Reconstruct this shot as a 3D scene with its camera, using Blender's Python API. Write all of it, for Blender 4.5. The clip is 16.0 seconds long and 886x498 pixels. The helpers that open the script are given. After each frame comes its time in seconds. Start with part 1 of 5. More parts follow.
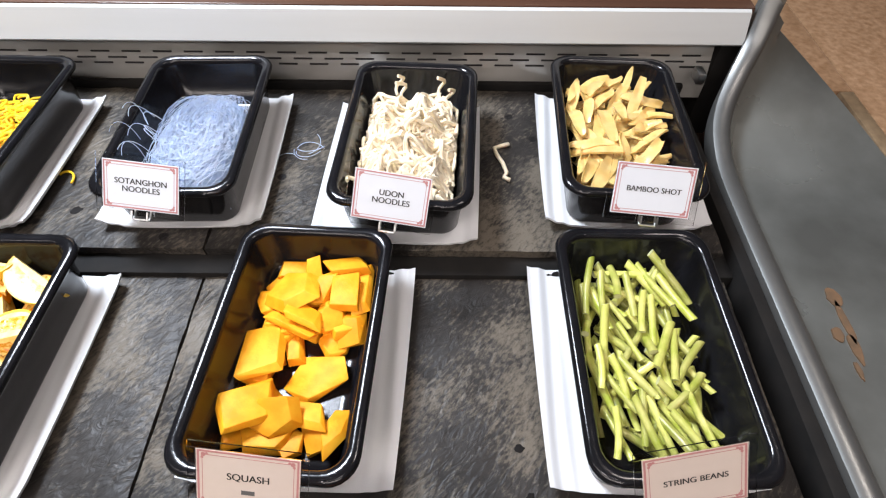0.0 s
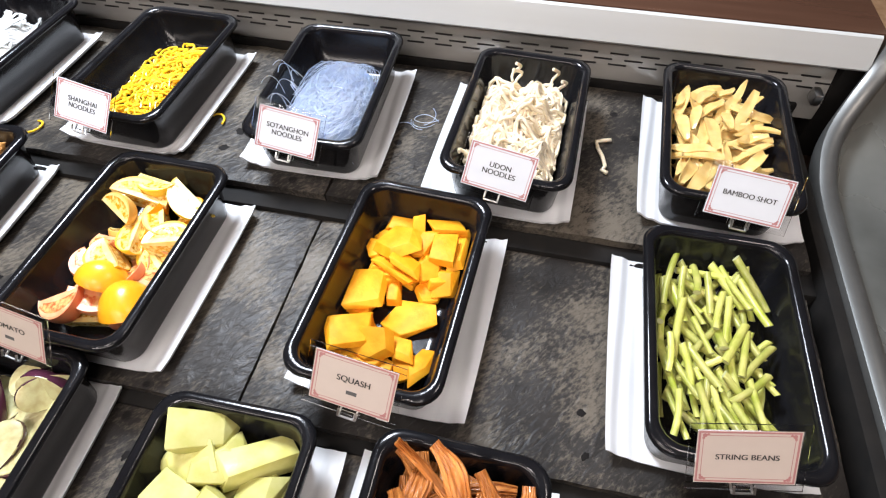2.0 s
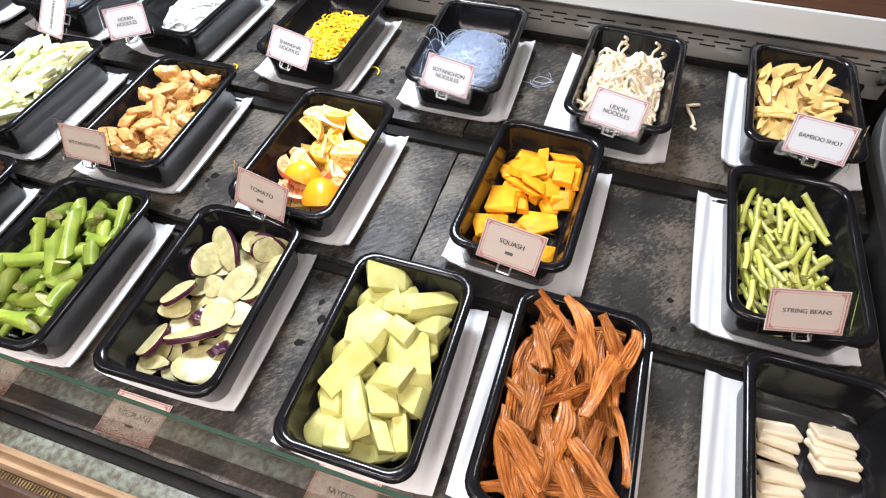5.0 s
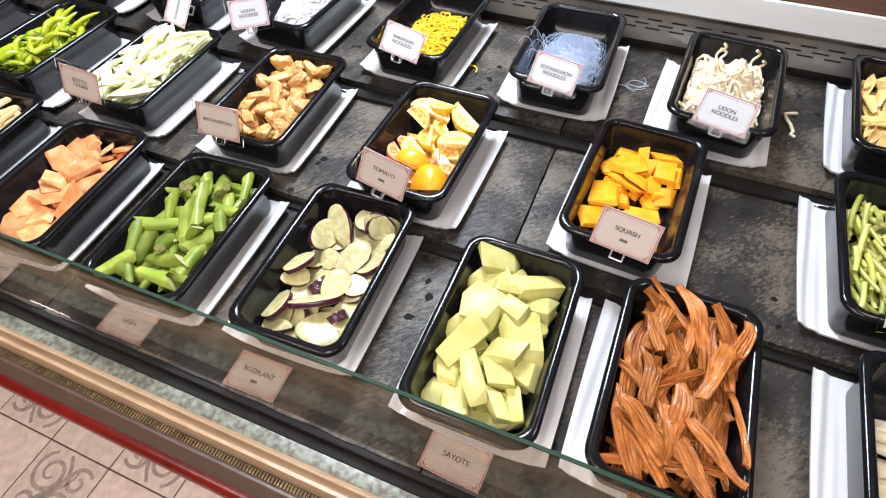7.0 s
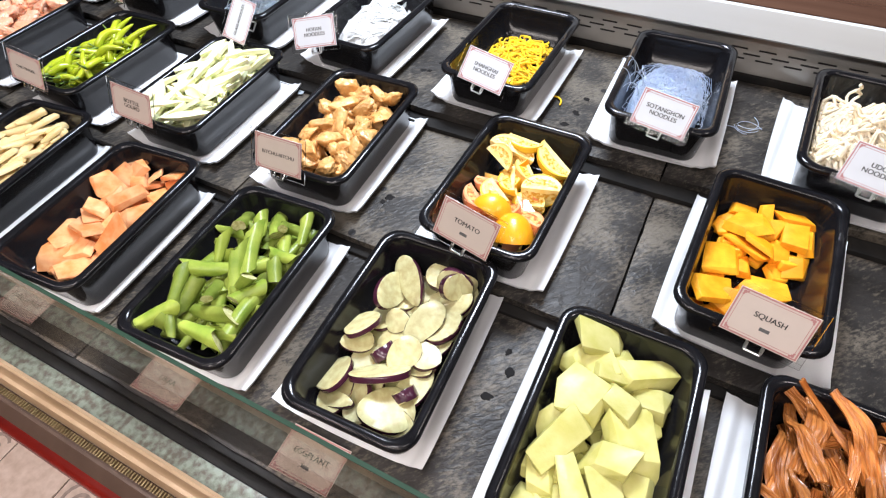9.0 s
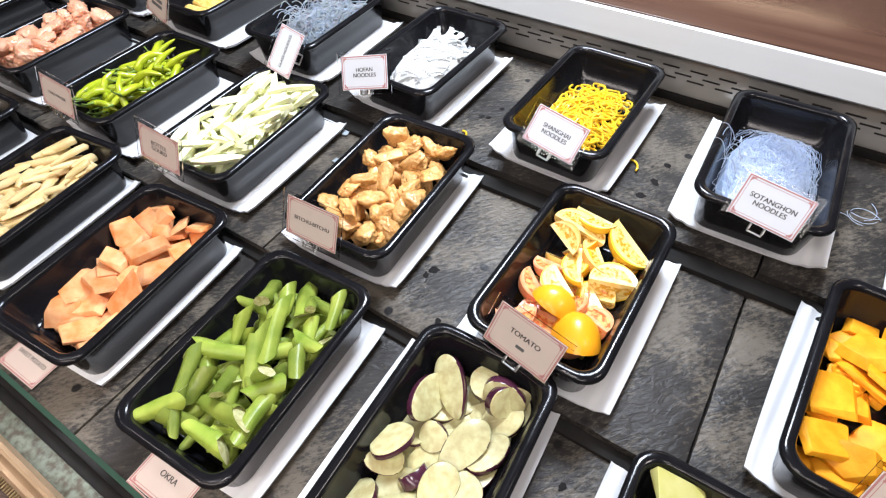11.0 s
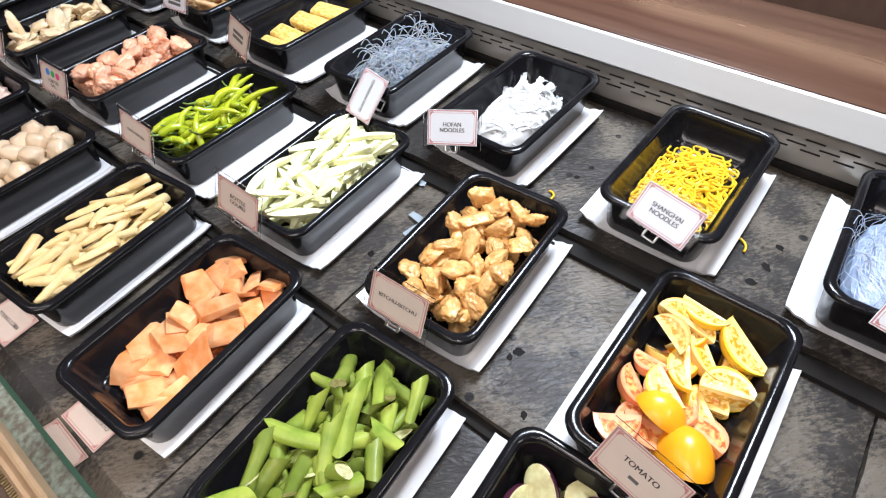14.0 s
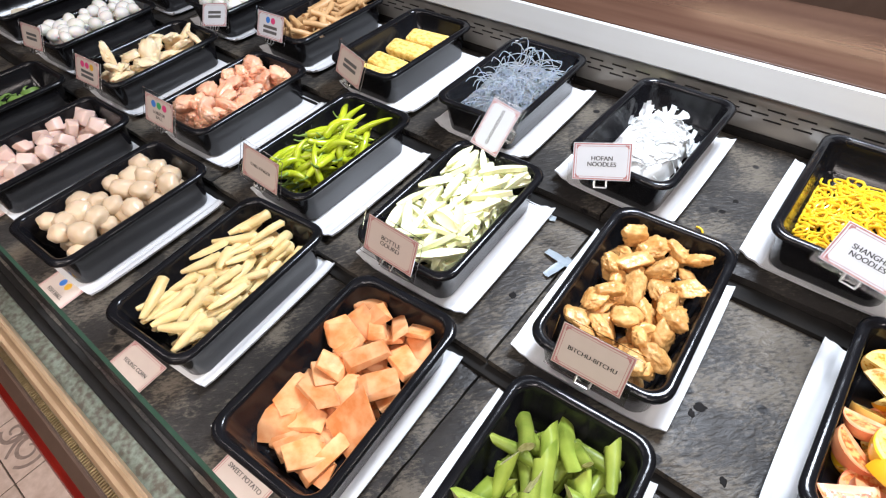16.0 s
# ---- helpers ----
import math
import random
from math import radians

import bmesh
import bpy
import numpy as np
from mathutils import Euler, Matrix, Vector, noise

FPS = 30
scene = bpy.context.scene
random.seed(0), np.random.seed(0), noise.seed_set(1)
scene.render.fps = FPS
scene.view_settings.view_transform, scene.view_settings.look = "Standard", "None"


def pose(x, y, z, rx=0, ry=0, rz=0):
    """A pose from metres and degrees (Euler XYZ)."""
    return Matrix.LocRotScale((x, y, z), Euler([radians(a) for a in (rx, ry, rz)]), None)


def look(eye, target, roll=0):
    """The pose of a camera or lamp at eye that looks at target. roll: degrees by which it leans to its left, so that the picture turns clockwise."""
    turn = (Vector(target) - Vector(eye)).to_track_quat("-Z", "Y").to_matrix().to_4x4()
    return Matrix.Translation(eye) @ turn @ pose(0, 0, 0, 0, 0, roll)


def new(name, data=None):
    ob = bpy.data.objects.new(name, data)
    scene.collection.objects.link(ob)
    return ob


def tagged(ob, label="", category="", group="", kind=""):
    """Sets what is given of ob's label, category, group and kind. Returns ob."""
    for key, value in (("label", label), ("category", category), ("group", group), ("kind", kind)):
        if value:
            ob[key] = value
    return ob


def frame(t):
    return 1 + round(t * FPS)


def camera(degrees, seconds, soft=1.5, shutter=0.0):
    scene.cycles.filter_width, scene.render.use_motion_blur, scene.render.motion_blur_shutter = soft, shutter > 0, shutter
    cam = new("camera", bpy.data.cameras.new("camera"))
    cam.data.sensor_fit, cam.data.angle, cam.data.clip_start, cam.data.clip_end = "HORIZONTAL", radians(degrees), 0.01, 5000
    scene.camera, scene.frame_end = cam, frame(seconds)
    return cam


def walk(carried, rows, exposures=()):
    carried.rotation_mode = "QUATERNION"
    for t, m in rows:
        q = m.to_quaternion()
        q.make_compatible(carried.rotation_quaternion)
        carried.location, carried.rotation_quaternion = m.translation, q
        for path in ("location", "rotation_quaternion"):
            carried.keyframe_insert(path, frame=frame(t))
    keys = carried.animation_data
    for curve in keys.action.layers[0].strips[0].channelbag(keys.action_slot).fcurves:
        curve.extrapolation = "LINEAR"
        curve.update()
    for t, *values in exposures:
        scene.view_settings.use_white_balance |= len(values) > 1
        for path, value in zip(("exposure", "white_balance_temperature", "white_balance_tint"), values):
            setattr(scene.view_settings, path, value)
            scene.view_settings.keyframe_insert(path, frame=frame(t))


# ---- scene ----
cam = camera(79.1, 16.0, 1.2)
PATH = [
    (0, (0.263, 0.266, 1.417), (0.26, 1.488, -0.166), 0.4),
    (0.5, (0.26, 0.282, 1.413), (0.208, 1.494, -0.177), 0.4),
    (1, (0.257, 0.27, 1.425), (0.138, 1.474, -0.168), -0.0),
    (1.5, (0.25, 0.235, 1.437), (0.068, 1.424, -0.16), -0.1),
    (2, (0.235, 0.191, 1.454), (-0.023, 1.363, -0.145), -0.5),
    (2.5, (0.222, 0.128, 1.473), (-0.086, 1.292, -0.124), -0.8),
    (3, (0.211, 0.065, 1.478), (-0.118, 1.227, -0.116), -0.7),
    (3.5, (0.198, 0.016, 1.497), (-0.139, 1.171, -0.101), -0.8),
    (6, (0.116, -0.144, 1.54), (-0.337, 0.999, -0.038), -1.7),
    (6.5, (0.091, -0.172, 1.537), (-0.391, 0.972, -0.031), -1.9),
    (7, (0.052, -0.191, 1.538), (-0.461, 0.95, -0.022), -2.0),
    (7.5, (0.008, -0.196, 1.531), (-0.536, 0.945, -0.019), -2.2),
    (8, (-0.016, -0.181, 1.514), (-0.584, 0.96, -0.027), -2.3),
    (8.5, (-0.047, -0.137, 1.504), (-0.642, 0.993, -0.035), -2.6),
    (9, (-0.085, -0.093, 1.488), (-0.712, 1.029, -0.045), -2.8),
    (11.5, (-0.212, 0.088, 1.479), (-0.985, 1.125, -0.046), -3.0),
    (12, (-0.229, 0.119, 1.479), (-1.029, 1.139, -0.044), -3.1),
    (12.5, (-0.246, 0.144, 1.474), (-1.062, 1.155, -0.046), -3.0),
    (13, (-0.273, 0.15, 1.484), (-1.103, 1.155, -0.033), -3.0),
    (13.5, (-0.302, 0.134, 1.49), (-1.147, 1.132, -0.023), -3.2),
    (14, (-0.332, 0.109, 1.501), (-1.188, 1.109, -0.004), -3.2),
    (14.5, (-0.395, 0.089, 1.503), (-1.263, 1.097, 0.009), -3.2),
    (15, (-0.473, 0.075, 1.498), (-1.364, 1.085, 0.019), -3.5),
    (15.5, (-0.522, 0.05, 1.49), (-1.431, 1.058, 0.021), -4.2),
    (16, (-0.55, 0.022, 1.494), (-1.467, 1.036, 0.034), -4.5),
]
walk(cam, [(t, look(eye, target, roll)) for t, eye, target, roll in PATH],
     [(0, 0.20, 6200, 13), (2, 0.23, 6250, 13), (6, 0.16, 6200, 13), (9, 0.09, 6100, 13), (12, 0.05, 6100, 13), (16, -0.01, 6150, 13)])

# ---- world, lamps, exposure ----
world = bpy.data.worlds.new("room_air")
scene.world = world
world.use_nodes = True
world.node_tree.nodes["Background"].inputs["Color"].default_value = (1.0, 0.93, 0.85, 1)
world.node_tree.nodes["Background"].inputs["Strength"].default_value = 0.022


def area_lamp(name, eye, target, sx, sy, watts, colour):
    d = bpy.data.lights.new(name, "AREA")
    d.shape, d.size, d.size_y, d.energy, d.color = "RECTANGLE", sx, sy, watts, colour
    o = new(name, d)
    o.matrix_world = look(eye, target)
    return o


area_lamp("ceiling_panel", (-0.66, 1.40, 2.45), (-0.62, 1.1, 0.8), 0.55, 0.55, 74, (0.87, 0.935, 1.0))
# unseen warm fill, watts tuned spot by spot to balance brightness
for lx, watts in ((-3.0, 4.0), (-2.1, 4.0), (-1.2, 4.5), (-0.3, 12.0), (0.6, 3.5)):
    area_lamp("downlight", (lx, -0.45, 2.82), (lx, -0.25, 0), 0.35, 0.35, watts, (1.0, 0.90, 0.84))
# extra fill added over the right end to brighten its steel and stone
area_lamp("downlight", (1.15, 0.75, 2.82), (1.0, 0.75, 0), 0.35, 0.35, 11, (1.0, 0.88, 0.78))
# unseen wide fill added to brighten the floor and front mouldings
area_lamp("aisle_lamp", (-0.3, -1.7, 2.82), (-0.3, -1.7, 0), 3.2, 0.5, 74, (1.0, 0.89, 0.79))

# unseen warm lamp added behind for the glow mirrored in the wood top
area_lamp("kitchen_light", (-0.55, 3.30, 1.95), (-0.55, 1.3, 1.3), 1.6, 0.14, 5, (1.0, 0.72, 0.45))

# ---- materials ----


def mat(name, base, rough=0.5, second=None, scale=20.0, mix=0.5, bump=0.0, bump_scale=80.0, metal=0.0, sss=0.0, sss_radius=(0.01, 0.006, 0.003),
        vary=0.0, spec=0.5, coat=0.0, rough_var=0.0, stretch=(1, 1, 1), detail=6.0, sharp=0.25, transmission=0.0, ior=1.45):
    """A node material: base and second colour mixed by object-space noise, fine bump, tone varied from object to object."""
    m = bpy.data.materials.new(name)
    m.use_nodes = True
    nt = m.node_tree
    p = nt.nodes["Principled BSDF"]
    co = nt.nodes.new("ShaderNodeTexCoord")
    mp = nt.nodes.new("ShaderNodeMapping")
    mp.inputs["Scale"].default_value = stretch
    nt.links.new(co.outputs["Object"], mp.inputs["Vector"])
    info = nt.nodes.new("ShaderNodeObjectInfo")
    off = nt.nodes.new("ShaderNodeVectorMath")
    off.operation = "ADD"
    mul = nt.nodes.new("ShaderNodeMath")
    mul.operation = "MULTIPLY"
    mul.inputs[1].default_value = 7.3
    nt.links.new(info.outputs["Random"], mul.inputs[0])
    nt.links.new(mp.outputs["Vector"], off.inputs[0])
    nt.links.new(mul.outputs[0], off.inputs[1])
    vec = off.outputs["Vector"]
    n1 = nt.nodes.new("ShaderNodeTexNoise")
    n1.inputs["Scale"].default_value, n1.inputs["Detail"].default_value = scale, detail
    nt.links.new(vec, n1.inputs["Vector"])
    ramp = nt.nodes.new("ShaderNodeMapRange")
    ramp.inputs["From Min"].default_value, ramp.inputs["From Max"].default_value = 0.5 - sharp, 0.5 + sharp
    ramp.inputs["To Max"].default_value = 2 * mix
    nt.links.new(n1.outputs["Fac"], ramp.inputs["Value"])
    mixn = nt.nodes.new("ShaderNodeMix")
    mixn.data_type = "RGBA"
    mixn.inputs["A"].default_value = (*base, 1)
    mixn.inputs["B"].default_value = (*(second or base), 1)
    nt.links.new(ramp.outputs["Result"], mixn.inputs["Factor"])
    out = mixn.outputs["Result"]
    if vary:
        hsv = nt.nodes.new("ShaderNodeHueSaturation")
        vr = nt.nodes.new("ShaderNodeMapRange")
        vr.inputs["To Min"].default_value, vr.inputs["To Max"].default_value = 1 - vary, 1 + vary
        nt.links.new(info.outputs["Random"], vr.inputs["Value"])
        nt.links.new(vr.outputs["Result"], hsv.inputs["Value"])
        nt.links.new(out, hsv.inputs["Color"])
        out = hsv.outputs["Color"]
    nt.links.new(out, p.inputs["Base Color"])
    p.inputs["Metallic"].default_value = metal
    p.inputs["Roughness"].default_value = rough
    p.inputs["Specular IOR Level"].default_value = spec
    p.inputs["IOR"].default_value = ior
    p.inputs["Coat Weight"].default_value = coat
    p.inputs["Coat Roughness"].default_value = 0.12
    p.inputs["Transmission Weight"].default_value = transmission
    if rough_var:
        rr = nt.nodes.new("ShaderNodeMapRange")
        rr.inputs["To Min"].default_value, rr.inputs["To Max"].default_value = max(0.02, rough - rough_var), rough + rough_var
        nt.links.new(n1.outputs["Fac"], rr.inputs["Value"])
        nt.links.new(rr.outputs["Result"], p.inputs["Roughness"])
    if sss:
        p.inputs["Subsurface Weight"].default_value = sss
        p.inputs["Subsurface Radius"].default_value = sss_radius
        p.inputs["Subsurface Scale"].default_value = 1.0
    if bump:
        n2 = nt.nodes.new("ShaderNodeTexNoise")
        n2.inputs["Scale"].default_value, n2.inputs["Detail"].default_value = bump_scale, 5.0
        nt.links.new(vec, n2.inputs["Vector"])
        b = nt.nodes.new("ShaderNodeBump")
        b.inputs["Strength"].default_value, b.inputs["Distance"].default_value = bump, 0.002
        nt.links.new(n2.outputs["Fac"], b.inputs["Height"])
        nt.links.new(b.outputs["Normal"], p.inputs["Normal"])
    return m


def slate_material():
    m = mat("slate", (0.0135, 0.0128, 0.0126), 0.40, (0.050, 0.0455, 0.0415), 14.0, 0.5, 0.6, 30.0, rough_var=0.20, vary=0.2, detail=12, sharp=0.30, spec=0.24)
    nt = m.node_tree
    p = nt.nodes["Principled BSDF"]
    nt.nodes["Noise Texture"].inputs["Roughness"].default_value = 0.74
    old = p.inputs["Base Color"].links[0].from_socket
    vec = nt.nodes["Noise Texture"].inputs["Vector"].links[0].from_socket
    # pale flaking in patches
    n = nt.nodes.new("ShaderNodeTexNoise")
    n.inputs["Scale"].default_value, n.inputs["Detail"].default_value, n.inputs["Roughness"].default_value = 150, 12, 0.74
    big = nt.nodes.new("ShaderNodeTexNoise")
    big.inputs["Scale"].default_value, big.inputs["Detail"].default_value = 9.0, 6
    add = nt.nodes.new("ShaderNodeMath")
    add.operation = "ADD"
    r = nt.nodes.new("ShaderNodeMapRange")
    r.inputs["From Min"].default_value, r.inputs["From Max"].default_value, r.inputs["To Max"].default_value = 0.96, 1.14, 0.75
    mx = nt.nodes.new("ShaderNodeMix")
    mx.data_type = "RGBA"
    mx.inputs["B"].default_value = (0.150, 0.129, 0.100, 1)
    # riven ripples
    rip = nt.nodes.new("ShaderNodeTexNoise")
    rip.inputs["Scale"].default_value, rip.inputs["Detail"].default_value, rip.inputs["Distortion"].default_value = 75, 12, 1.0
    rm = nt.nodes.new("ShaderNodeMapping")
    rm.vector_type = "TEXTURE"
    rm.inputs["Rotation"].default_value, rm.inputs["Scale"].default_value = (0, 0, 0.85), (1.7, 0.75, 1)
    nt.links.new(vec, rm.inputs["Vector"])
    nt.links.new(rm.outputs["Vector"], rip.inputs["Vector"])
    b2 = nt.nodes.new("ShaderNodeBump")
    b2.inputs["Strength"].default_value, b2.inputs["Distance"].default_value = 0.55, 0.004
    nt.links.new(rip.outputs["Fac"], b2.inputs["Height"])
    nt.links.new(p.inputs["Normal"].links[0].from_socket, b2.inputs["Normal"])
    nt.links.new(b2.outputs["Normal"], p.inputs["Normal"])
    # dark spots
    v = nt.nodes.new("ShaderNodeTexVoronoi")
    v.inputs["Scale"].default_value = 16
    r2 = nt.nodes.new("ShaderNodeMapRange")
    r2.inputs["From Min"].default_value, r2.inputs["From Max"].default_value = 0.10, 0.14
    mx2 = nt.nodes.new("ShaderNodeMix")
    mx2.data_type = "RGBA"
    mx2.inputs["A"].default_value = (0.012, 0.011, 0.011, 1)
    nt.links.new(rm.outputs["Vector"], n.inputs["Vector"])
    for node in (big, v):
        nt.links.new(vec, node.inputs["Vector"])
    nt.links.new(n.outputs["Fac"], add.inputs[0])
    nt.links.new(big.outputs["Fac"], add.inputs[1])
    nt.links.new(add.outputs[0], r.inputs["Value"])
    nt.links.new(r.outputs["Result"], mx.inputs["Factor"])
    nt.links.new(old, mx.inputs["A"])
    nt.links.new(v.outputs["Distance"], r2.inputs["Value"])
    nt.links.new(r2.outputs["Result"], mx2.inputs["Factor"])
    nt.links.new(mx.outputs["Result"], mx2.inputs["B"])
    nt.links.new(mx2.outputs["Result"], p.inputs["Base Color"])
    return m


SLATE = slate_material()
BLACK = mat("black_melamine", (0.006, 0.006, 0.0068), 0.16, (0.010, 0.010, 0.012), 30, 0.4, 0.06, 160, rough_var=0.08, spec=0.40)
WHITE = mat("white_melamine", (0.76, 0.775, 0.79), 0.30, (0.69, 0.695, 0.70), 14, 0.35, 0.05, 90, vary=0.03)
BLACK_FRAME = mat("black_frame", (0.012, 0.012, 0.012), 0.62, (0.022, 0.02, 0.018), 30, 0.4, 0.2, 60, spec=0.08)
STEEL = mat("brushed_steel", (0.55, 0.55, 0.54), 0.3, (0.46, 0.46, 0.45), 60, 0.5, 0.08, 40, metal=1.0, stretch=(0.05, 1, 1), rough_var=0.1)
# broad pale and dark patches paint mirrored reflections into the strip's colour
STRIP = mat("strip_steel", (0.70, 0.68, 0.63), 0.20, (0.30, 0.29, 0.27), 7, 0.5, 0.10, 22, metal=0.5, rough_var=0.12, stretch=(0.5, 1, 1))
# blotches hold smudges and also soft reflection patches painted into the tone
STEEL_SIDE = mat("dull_steel", (0.30, 0.315, 0.295), 0.30, (0.135, 0.14, 0.13), 6, 0.5, 0.10, 18, metal=0.6, rough_var=0.2, detail=12, sharp=0.2)
STEEL_ROLL = mat("worn_steel", (0.21, 0.215, 0.205), 0.38, (0.13, 0.13, 0.125), 16, 0.5, 0.12, 40, metal=0.7, rough_var=0.18, detail=10)
RAIL = mat("pale_rail", (0.58, 0.595, 0.585), 0.3, (0.52, 0.525, 0.51), 30, 0.4, 0.03, 30, metal=0.1, stretch=(0.05, 1, 1))
SLOT = mat("slot_dark", (0.008, 0.008, 0.008), 0.7)
WOOD = mat("brown_wood", (0.058, 0.028, 0.018), 0.24, (0.090, 0.047, 0.030), 22, 0.5, 0.1, 60, stretch=(0.12, 1.4, 1), rough_var=0.08)
GRANITE = mat("brown_granite", (0.19, 0.105, 0.052), 0.30, (0.34, 0.215, 0.125), 85, 0.5, 0.05, 90)
MARBLE = mat("green_marble", (0.165, 0.185, 0.145), 0.38, (0.050, 0.032, 0.018), 105, 0.42, 0.12, 90, sharp=0.13, rough_var=0.1, detail=10)
GOLD = mat("tan_moulding", (0.32, 0.215, 0.125), 0.38, (0.22, 0.14, 0.075), 25, 0.4, 0.05, 60)
BEAD = mat("brass_beads", (0.42, 0.31, 0.16), 0.35, (0.2, 0.14, 0.07), 60, 0.4, 0.05, 90, metal=0.7)
BROWN = mat("brown_strip", (0.060, 0.034, 0.023), 0.4, (0.085, 0.052, 0.036), 30, 0.4, 0.06, 60)
RED = mat("red_fascia", (0.20, 0.012, 0.007), 0.25, (0.09, 0.006, 0.005), 20, 0.4, 0.04, 40)
CARD_BEIGE = mat("beige_card_paper", (0.60, 0.52, 0.465), 0.5, (0.55, 0.475, 0.42), 60, 0.3)
CARD = mat("card_paper", (0.66, 0.69, 0.73), 0.5, (0.62, 0.65, 0.69), 60, 0.3)
PINK = mat("pink_print", (0.45, 0.205, 0.20), 0.5, (0.38, 0.17, 0.165), 80, 0.4)
INK = mat("black_ink", (0.02, 0.02, 0.02), 0.5)
INK_SOFT = mat("grey_ink", (0.10, 0.10, 0.10), 0.5)
DOTS = [mat("dot_" + n, c, 0.5) for n, c in (("magenta", (0.65, 0.06, 0.2)), ("blue", (0.05, 0.2, 0.6)), ("green", (0.05, 0.35, 0.12)), ("yellow", (0.7, 0.4, 0.03)))]
PLASTER = mat("wall_plaster", (0.17, 0.10, 0.06), 0.8, (0.12, 0.07, 0.045), 6, 0.4, 0.1, 40)
# unseen ceiling, kept dark to weaken its reflection in the black pans
CEILING = mat("ceiling_paint", (0.14, 0.115, 0.095), 0.8, (0.11, 0.09, 0.075), 4, 0.4)
GROUT = mat("grout", (0.13, 0.10, 0.08), 0.85, (0.09, 0.07, 0.055), 40, 0.4)


def clear_material(name, tint, rough, bend=1.47):
    m = bpy.data.materials.new(name)
    m.use_nodes = True
    p = m.node_tree.nodes["Principled BSDF"]
    p.inputs["Base Color"].default_value = (*tint, 1)
    p.inputs["Roughness"].default_value = rough
    p.inputs["Transmission Weight"].default_value = 1.0
    p.inputs["IOR"].default_value = bend
    return m


GLASS = clear_material("clear_glass", (0.53, 0.48, 0.43), 0.0, 1.20)
GLASS_EDGE = mat("green_glass_edge", (0.020, 0.045, 0.026), 0.6, (0.03, 0.06, 0.04), 40, 0.4, spec=0.15)
ACRYLIC = clear_material("clear_acrylic", (0.93, 0.93, 0.93), 0.03, 1.16)
WATER = clear_material("shallow_water", (0.97, 0.97, 0.95), 0.02, 1.14)

# ---- mesh helpers ----


def bm_mesh(name, bm, materials, smooth=True, limit=None):
    bmesh.ops.recalc_face_normals(bm, faces=bm.faces[:])
    for f in bm.faces:
        f.smooth = smooth
    if limit is not None:
        for e in bm.edges:
            if len(e.link_faces) == 2 and e.calc_face_angle() > radians(limit):
                e.smooth = False
    me = bpy.data.meshes.new(name)
    bm.to_mesh(me)
    bm.free()
    for m in materials if isinstance(materials, (list, tuple)) else (materials,):
        me.materials.append(m)
    return me


def part(name, bm, material, parent, label="", smooth=True, limit=35):
    o = new(name, bm_mesh(name, bm, material, smooth, limit) if isinstance(bm, bmesh.types.BMesh) else bm)
    o.parent = parent
    if label:
        tagged(o, label)
    return o


def box(bm, x0, x1, y0, y1, z0, z1, bevel=0.0, segments=2):
    vs = [bm.verts.new((x, y, z)) for x in (x0, x1) for y in (y0, y1) for z in (z0, z1)]
    fs = [bm.faces.new([vs[i] for i in q]) for q in ((0, 1, 3, 2), (4, 6, 7, 5), (0, 4, 5, 1), (2, 3, 7, 6), (0, 2, 6, 4), (1, 5, 7, 3))]
    if bevel:
        es = list({e for f in fs for e in f.edges})
        bmesh.ops.bevel(bm, geom=es, offset=bevel, segments=segments, affect="EDGES", profile=0.5)
    return bm


def loft(bm, rings, cap0=False, cap1=False, close=True):
    rows = [[bm.verts.new(p) for p in r] for r in rings]
    n = len(rows[0])
    for a, b in zip(rows, rows[1:]):
        for i in range(n if close else n - 1):
            j = (i + 1) % n
            bm.faces.new((a[i], a[j], b[j], b[i]))
    if cap0:
        bm.faces.new(rows[0][::-1])
    if cap1:
        bm.faces.new(rows[-1])
    return rows


def extrude_profile(profile, x0, x1, steps=1):
    """A closed profile in y, z swept along x."""
    bm = bmesh.new()
    loft(bm, [[(x0 + (x1 - x0) * i / steps, y, z) for y, z in profile] for i in range(steps + 1)], True, True)
    return bm


def rounded_rect(w, l, r, z, n=5):
    pts = []
    for cx, cy, a0 in ((w / 2 - r, l / 2 - r, 0), (-w / 2 + r, l / 2 - r, 90), (-w / 2 + r, -l / 2 + r, 180), (w / 2 - r, -l / 2 + r, 270)):
        for i in range(n + 1):
            a = radians(a0 + 90 * i / n)
            pts.append((cx + r * math.cos(a), cy + r * math.sin(a), z))
    return pts


def tube(bm, pts, radius, sides=6, taper=None):
    """A tube along pts; taper(u) scales the radius."""
    pts = [Vector(p) for p in pts]
    rings, up = [], Vector((0.13, 0.21, 0.97))
    for i, p in enumerate(pts):
        d = (pts[min(i + 1, len(pts) - 1)] - pts[max(i - 1, 0)]).normalized()
        s = d.cross(up)
        if s.length < 1e-4:
            s = d.cross(Vector((1, 0, 0)))
        s.normalize()
        t = d.cross(s)
        r = radius * (taper(i / (len(pts) - 1)) if taper else 1)
        rings.append([p + (s * math.cos(a) + t * math.sin(a)) * r for a in (2 * math.pi * k / sides for k in range(sides))])
    loft(bm, rings, True, True)


# ---- structure: room, counter ----
X0, X1 = -3.7, 0.665
Z_BACK, Z_MID, Z_FRONT = 0.813, 0.786, 0.762


def structure(name, bm, material, label, category, limit=35):
    return tagged(new(name, bm_mesh(name, bm, material, True, limit)), label, category, "", "structure")


